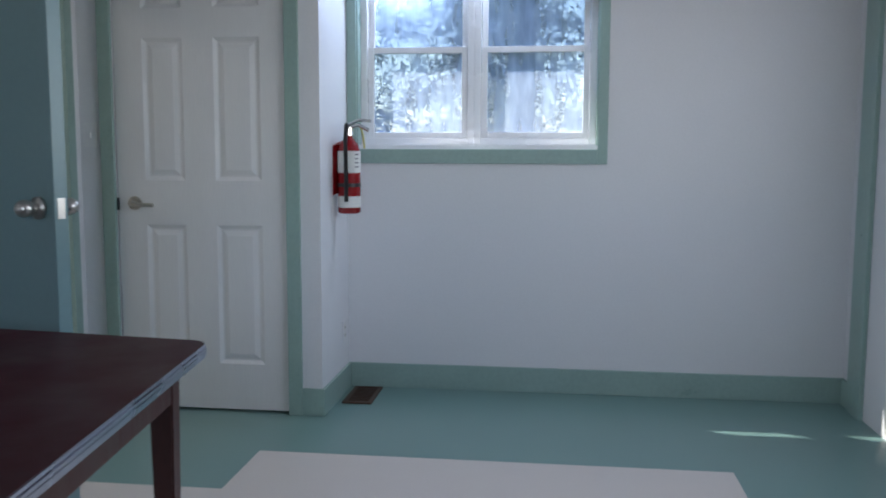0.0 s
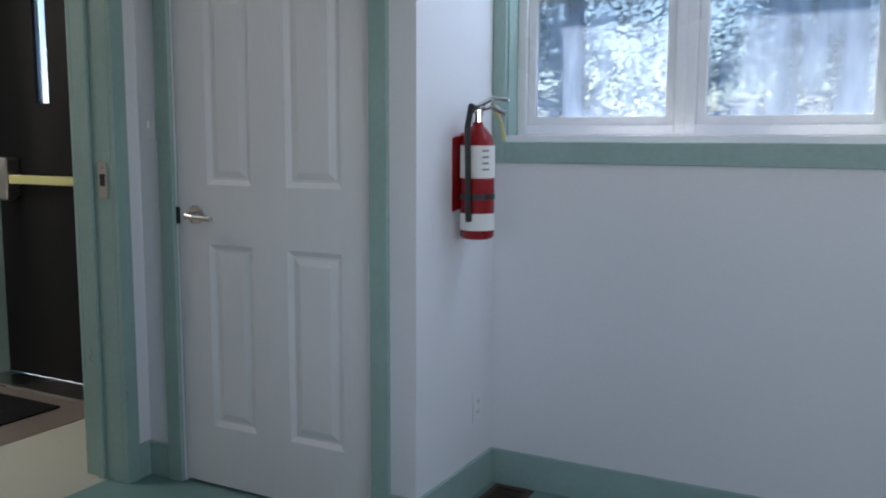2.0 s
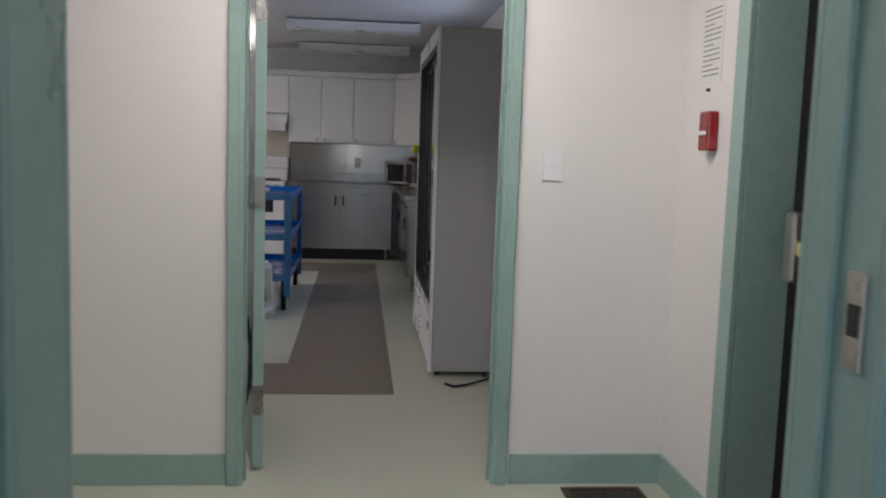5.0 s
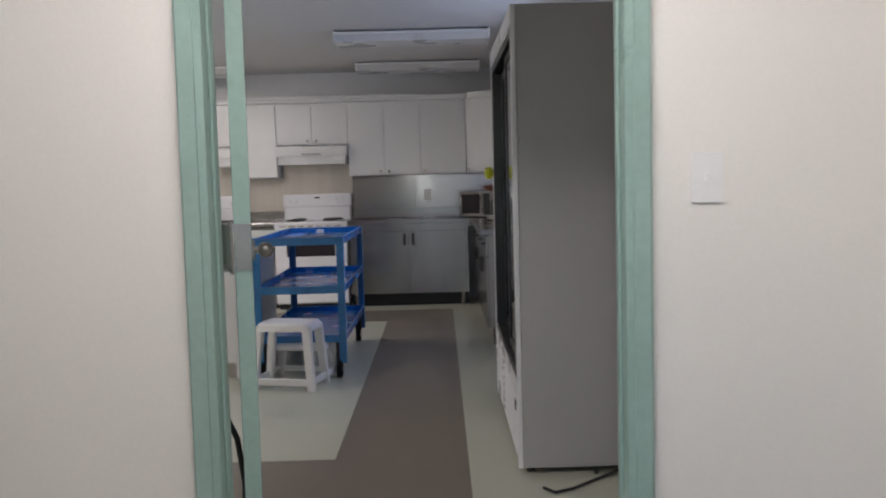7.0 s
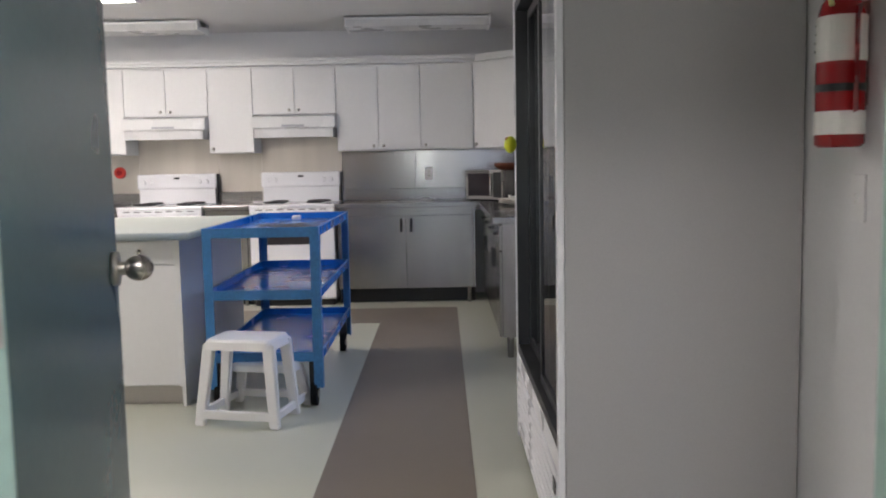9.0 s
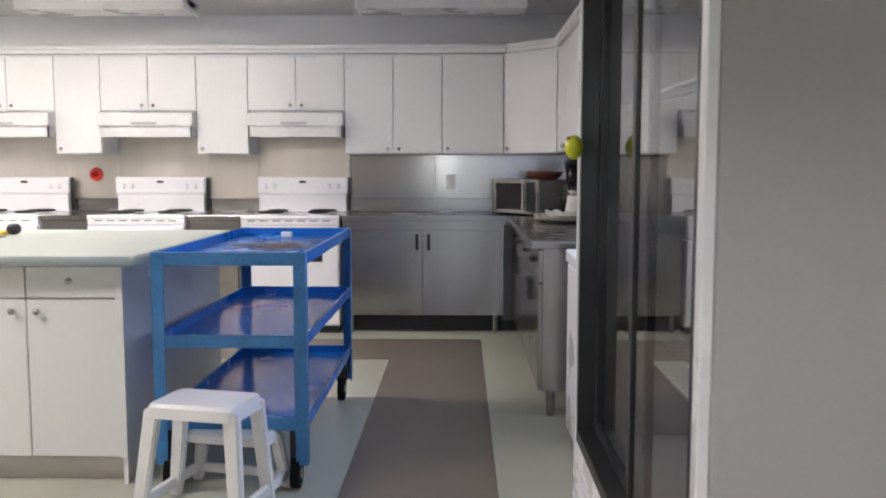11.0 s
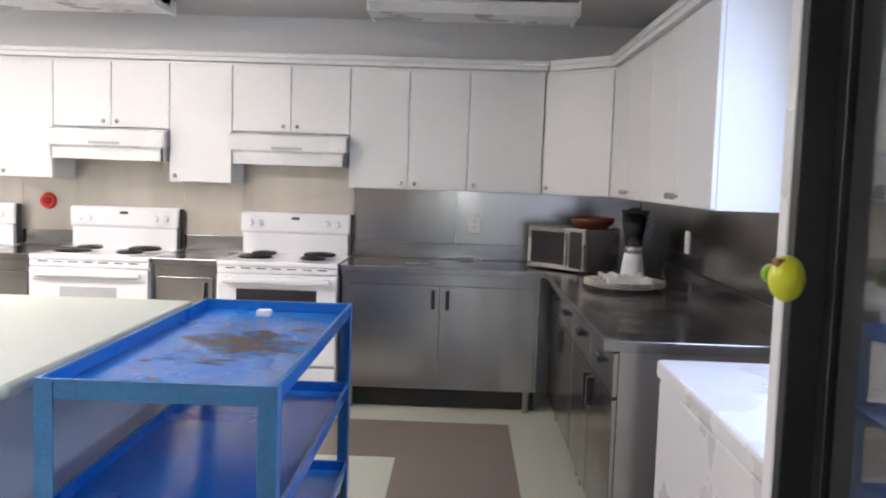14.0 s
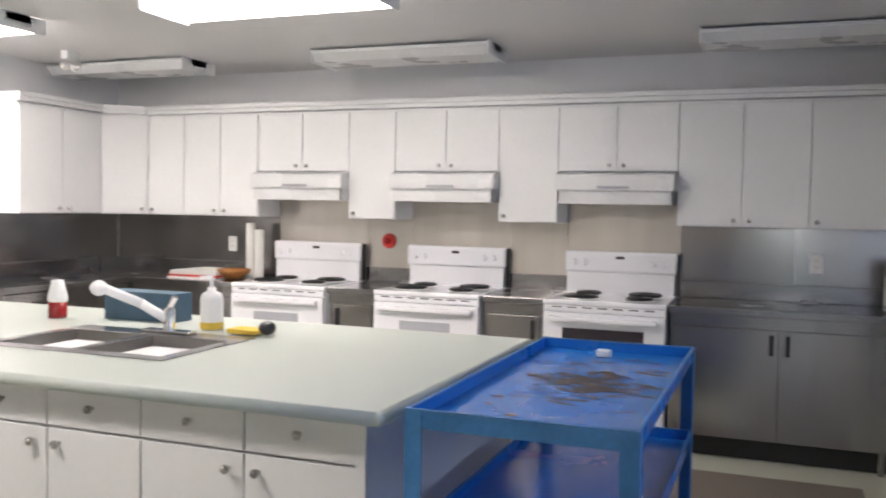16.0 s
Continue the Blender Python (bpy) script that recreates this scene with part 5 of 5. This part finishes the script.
def blender():
    c = Vector((-9.45, 4.02, 0.912))
    b = thing("blender", *c, "white based blender with a metal collar and clear jug", "blender")
    bm = bmesh.new()
    lathe(bm, c, [(0.068, 0.0), (0.070, 0.02), (0.058, 0.11), (0.05, 0.165)], 24)
    part("motor_base", bm, STOOLW, b, smooth=True)
    bm = bmesh.new()
    lathe(bm, c + Vector((0, 0, .165)), [(0.044, 0), (0.05, 0.012), (0.05, 0.035), (0.042, 0.042)], 24)
    part("collar", bm, NICKEL, b, smooth=True)
    bm = bmesh.new()
    lathe(bm, c + Vector((0, 0, .207)), [(0.046, 0), (0.078, 0.185), (0.074, 0.185), (0.042, 0.01)], 24)
    jug = part("jug", bm, BOTTLE, b, "clear jug", smooth=True)
    bm = bmesh.new()
    tube(bm, [c + Vector((.05, .05, .375)), c + Vector((.085, .085, .36)), c + Vector((.08, .08, .28)), c + Vector((.045, .045, .25))], 0.009, 8)
    part("handle", bm, BOTTLE, jug, "clear handle")
    bm = bmesh.new()
    lathe(bm, c + Vector((0, 0, .392)), [(0.078, 0), (0.076, 0.016), (0.03, 0.018), (0.03, 0.03)], 24)
    part("lid", bm, BLACK, b, smooth=True)


blender()


def plate_stack():
    c = Vector((-9.08, 3.91, 0.912))
    p = thing("plate_stack", *c, "stack of cream oval platters on the steel worktop", "plates")
    for i in range(3):
        bm = bmesh.new()
        lathe(bm, c + Vector((0, 0, .0005 + i * .012)), [(0.11, 0), (0.205, 0.024), (0.215, 0.028), (0.20, 0.028), (0.10, 0.008)], 32)
        part("plate", bm, CERAMIC, p, smooth=True)
    d = thing("dish_cloth", c.x, c.y, c.z + .04, "crumpled white dish cloth on the platters", "cloth")
    bm = bmesh.new()
    n = 16
    g = [[bm.verts.new((c.x - .16 + .34 * i / n, c.y - .12 + .24 * j / n, c.z + .056 + 0.03 * noise.noise(Vector((i * .5, j * .45, 3))) + .012 * math.sin(i * 1.1))) for j in range(n + 1)] for i in range(n + 1)]
    for i in range(n):
        for j in range(n):
            bm.faces.new((g[i][j], g[i + 1][j], g[i + 1][j + 1], g[i][j + 1]))
    part("cloth_sheet", bm, PAPER, d, smooth=True)


plate_stack()

dot = thing("kitchen_timer", KX0 + .01, 0.165, 1.22, "round red timer hung on the backsplash", "timer")
rd("case", dot, REDPLASTIC, (KX0 + .0095, 0.165, 1.22), (KX0 + .035, 0.165, 1.22), 0.058, 0.05, seg=28)
rd("dial", dot, RED, (KX0 + .035, 0.165, 1.22), (KX0 + .045, 0.165, 1.22), 0.026, seg=20)

for yy, h in ((-0.93, 0.42), (-0.85, 0.37)):
    r = thing("foil_roll", KX0 + .2, yy, 0.912, "tall white wrap roll standing on the worktop", "roll", "wrap rolls")
    rd("tube", r, PAPER, (KX0 + .2, yy, 0.9125), (KX0 + .2, yy, 0.912 + h), 0.034, seg=20)
tr = thing("serving_trays", KX0 + .38, -1.2, 0.912, "stack of red and white serving trays", "trays")
for i, m in enumerate((PAPER, REDPLASTIC, PAPER, PAPER)):
    bx("tray", tr, m, KX0 + .16, KX0 + .58, -1.42 + i * .01, -0.98, 0.9125 + i * .016, 0.924 + i * .016, 0.004)
bw = thing("serving_bowl", KX0 + .36, -0.90, 0.912, "brown wooden serving bowl", "bowl")
bm = bmesh.new()
lathe(bm, (KX0 + .42, -0.93, 0.9125), [(0.06, 0), (0.12, 0.05), (0.125, 0.075), (0.115, 0.075), (0.05, 0.012)], 24)
part("bowl_body", bm, ORANGE, bw, smooth=True)

TZ = 0.9325
soap = thing("soap_bottle", -7.62, 0.64, TZ, "clear pump bottle of yellow soap", "soap bottle")
bm = bmesh.new()
lathe(bm, (-7.62, 0.64, TZ), [(0.045, 0), (0.048, 0.01), (0.048, 0.13), (0.04, 0.155), (0.018, 0.165), (0.018, 0.18)], 24)
part("bottle_body", bm, STOOLW, soap, smooth=True)
bm = bmesh.new()
lathe(bm, (-7.62, 0.64, TZ + .004), [(0.0485, 0), (0.0487, 0.03)], 24)
part("label_band", bm, SPONGE, soap)
bm = bmesh.new()
rod(bm, (-7.62, 0.64, TZ + .18), (-7.62, 0.64, TZ + .225), 0.008)
tube(bm, [(-7.62, 0.64, TZ + .225), (-7.58, 0.61, TZ + .222)], 0.008)
part("pump", bm, STOOLW, soap)
sq = thing("squeeze_bottle", -7.62, -0.21, TZ, "white squeeze bottle with a dark red base", "bottle")
bm = bmesh.new()
lathe(bm, (-7.62, -0.21, TZ), [(0.04, 0), (0.042, 0.01), (0.042, 0.075)], 20)
part("base", bm, RED, sq, "dark red lower part", smooth=True)
bm = bmesh.new()
lathe(bm, (-7.62, -0.21, TZ + .075), [(0.042, 0), (0.045, 0.02), (0.03, 0.08), (0.025, 0.10)], 20)
part("bottle_body", bm, STOOLW, sq, smooth=True)
bxn = thing("carton", -7.76, 0.19, TZ, "dark blue printed carton lying on the worktop", "box")
bx("carton_body", bxn, CARTON, -7.83, -7.70, -0.01, 0.38, TZ + .0005, TZ + .13, 0.002)
cl = thing("dish_brush", -7.57, 0.86, TZ, "yellow cloth and black scrubber beside the sink", "cloth")
bx("cloth_fold", cl, SPONGE, -7.62, -7.52, 0.78, 0.92, TZ + .005, TZ + .025, 0.006)
bm = bmesh.new()
ball(bm, (-7.55, 0.96, TZ + .035), 0.04, 0.035, 0.03, 12, 8)
part("scrubber", bm, BLACK, cl, "black scrubber")
el = thing("emergency_light", -9.3, -1.75, TOP, "small twin head emergency light under the ceiling", "light")
bx("case", el, STOOLW, -9.36, -9.24, -1.78, -1.72, TOP - .06, TOP - .001, 0.006)
for s in (-1, 1):
    bm = bmesh.new()
    ball(bm, (-9.3 + s * .05, -1.75, TOP - .10), 0.04, 0.04, 0.04, 14, 10)
    part("lamp_head", bm, CHROME, el)

cord = thing("power_cord", -4.5, 3.75, 0, "black power cord lying beside the refrigerator", "cord")
bm = bmesh.new()
tube(bm, [(-4.54, 4.10, 0.03), (-4.46, 3.95, 0.008), (-4.30, 3.78, 0.008), (-4.26, 3.70, 0.008), (-4.32, 3.66, 0.008)], 0.007, 6)
part("cable", bm, BLACK, cord)

hc = thing("door_cable", -3.05, 2.70, 0, "black cable hanging beside the kitchen door", "cable")
bm = bmesh.new()
tube(bm, [(-3.06, 2.66, 0.70), (-3.05, 2.70, 0.62), (-3.05, 2.715, 0.50), (-3.05, 2.712, 0.36), (-3.05, 2.69, 0.2), (-3.06, 2.66, 0.008)], 0.008, 8)
part("cable", bm, BLACK, hc)

# ---- outside the window ----


def conifer(x, y, h, seed):
    rng = random.Random(seed)
    t = thing("conifer", x, y, -0.4, "dark blue green spruce tree outside the window", "tree", "spruces")
    rd("trunk", t, BARK, (x, y, -0.4), (x, y, h), 0.16, 0.02, seg=9)
    verts, faces = [], []
    z = 0.2
    while z < h - .2:
        reach = (1 - z / h) * 2.4 + .15
        for _ in range(9):
            a = rng.uniform(0, 6.283)
            L = reach * rng.uniform(.6, 1.1)
            for k in range(11):
                f = (k + 1) / 11
                cx, cy, cz = x + math.cos(a) * L * f, y + math.sin(a) * L * f, z - .35 * L * f * f + rng.uniform(-.05, .05)
                for _ in range(9):
                    d = Vector((rng.gauss(0, 1), rng.gauss(0, 1), rng.gauss(-.3, .6))).normalized() * rng.uniform(.06, .15)
                    s = d.cross(Vector((rng.gauss(0, 1), rng.gauss(0, 1), rng.gauss(0, 1)))).normalized() * rng.uniform(.008, .02)
                    p = Vector((cx + rng.gauss(0, .09), cy + rng.gauss(0, .09), cz + rng.gauss(0, .07)))
                    i = len(verts)
                    verts += [p - s, p + s, p + d]
                    faces.append((i, i + 1, i + 2))
        z += rng.uniform(.18, .30)
    me = bpy.data.meshes.new("crown")
    me.from_pydata([tuple(v - Vector((x, y, -0.4))) for v in verts], [], faces)
    me.materials.append(NEEDLES)
    ob = new("crown", me)
    ob.parent = t


for i, (x, y, h) in enumerate(((-1.2, 10.5, 8.0), (1.4, 11.8, 9.0), (3.6, 10.0, 7.5), (0.3, 15.5, 10.0), (5.5, 14.0, 9.0), (-3.5, 13.0, 9.0))):
    conifer(x, y, h, i + 1)
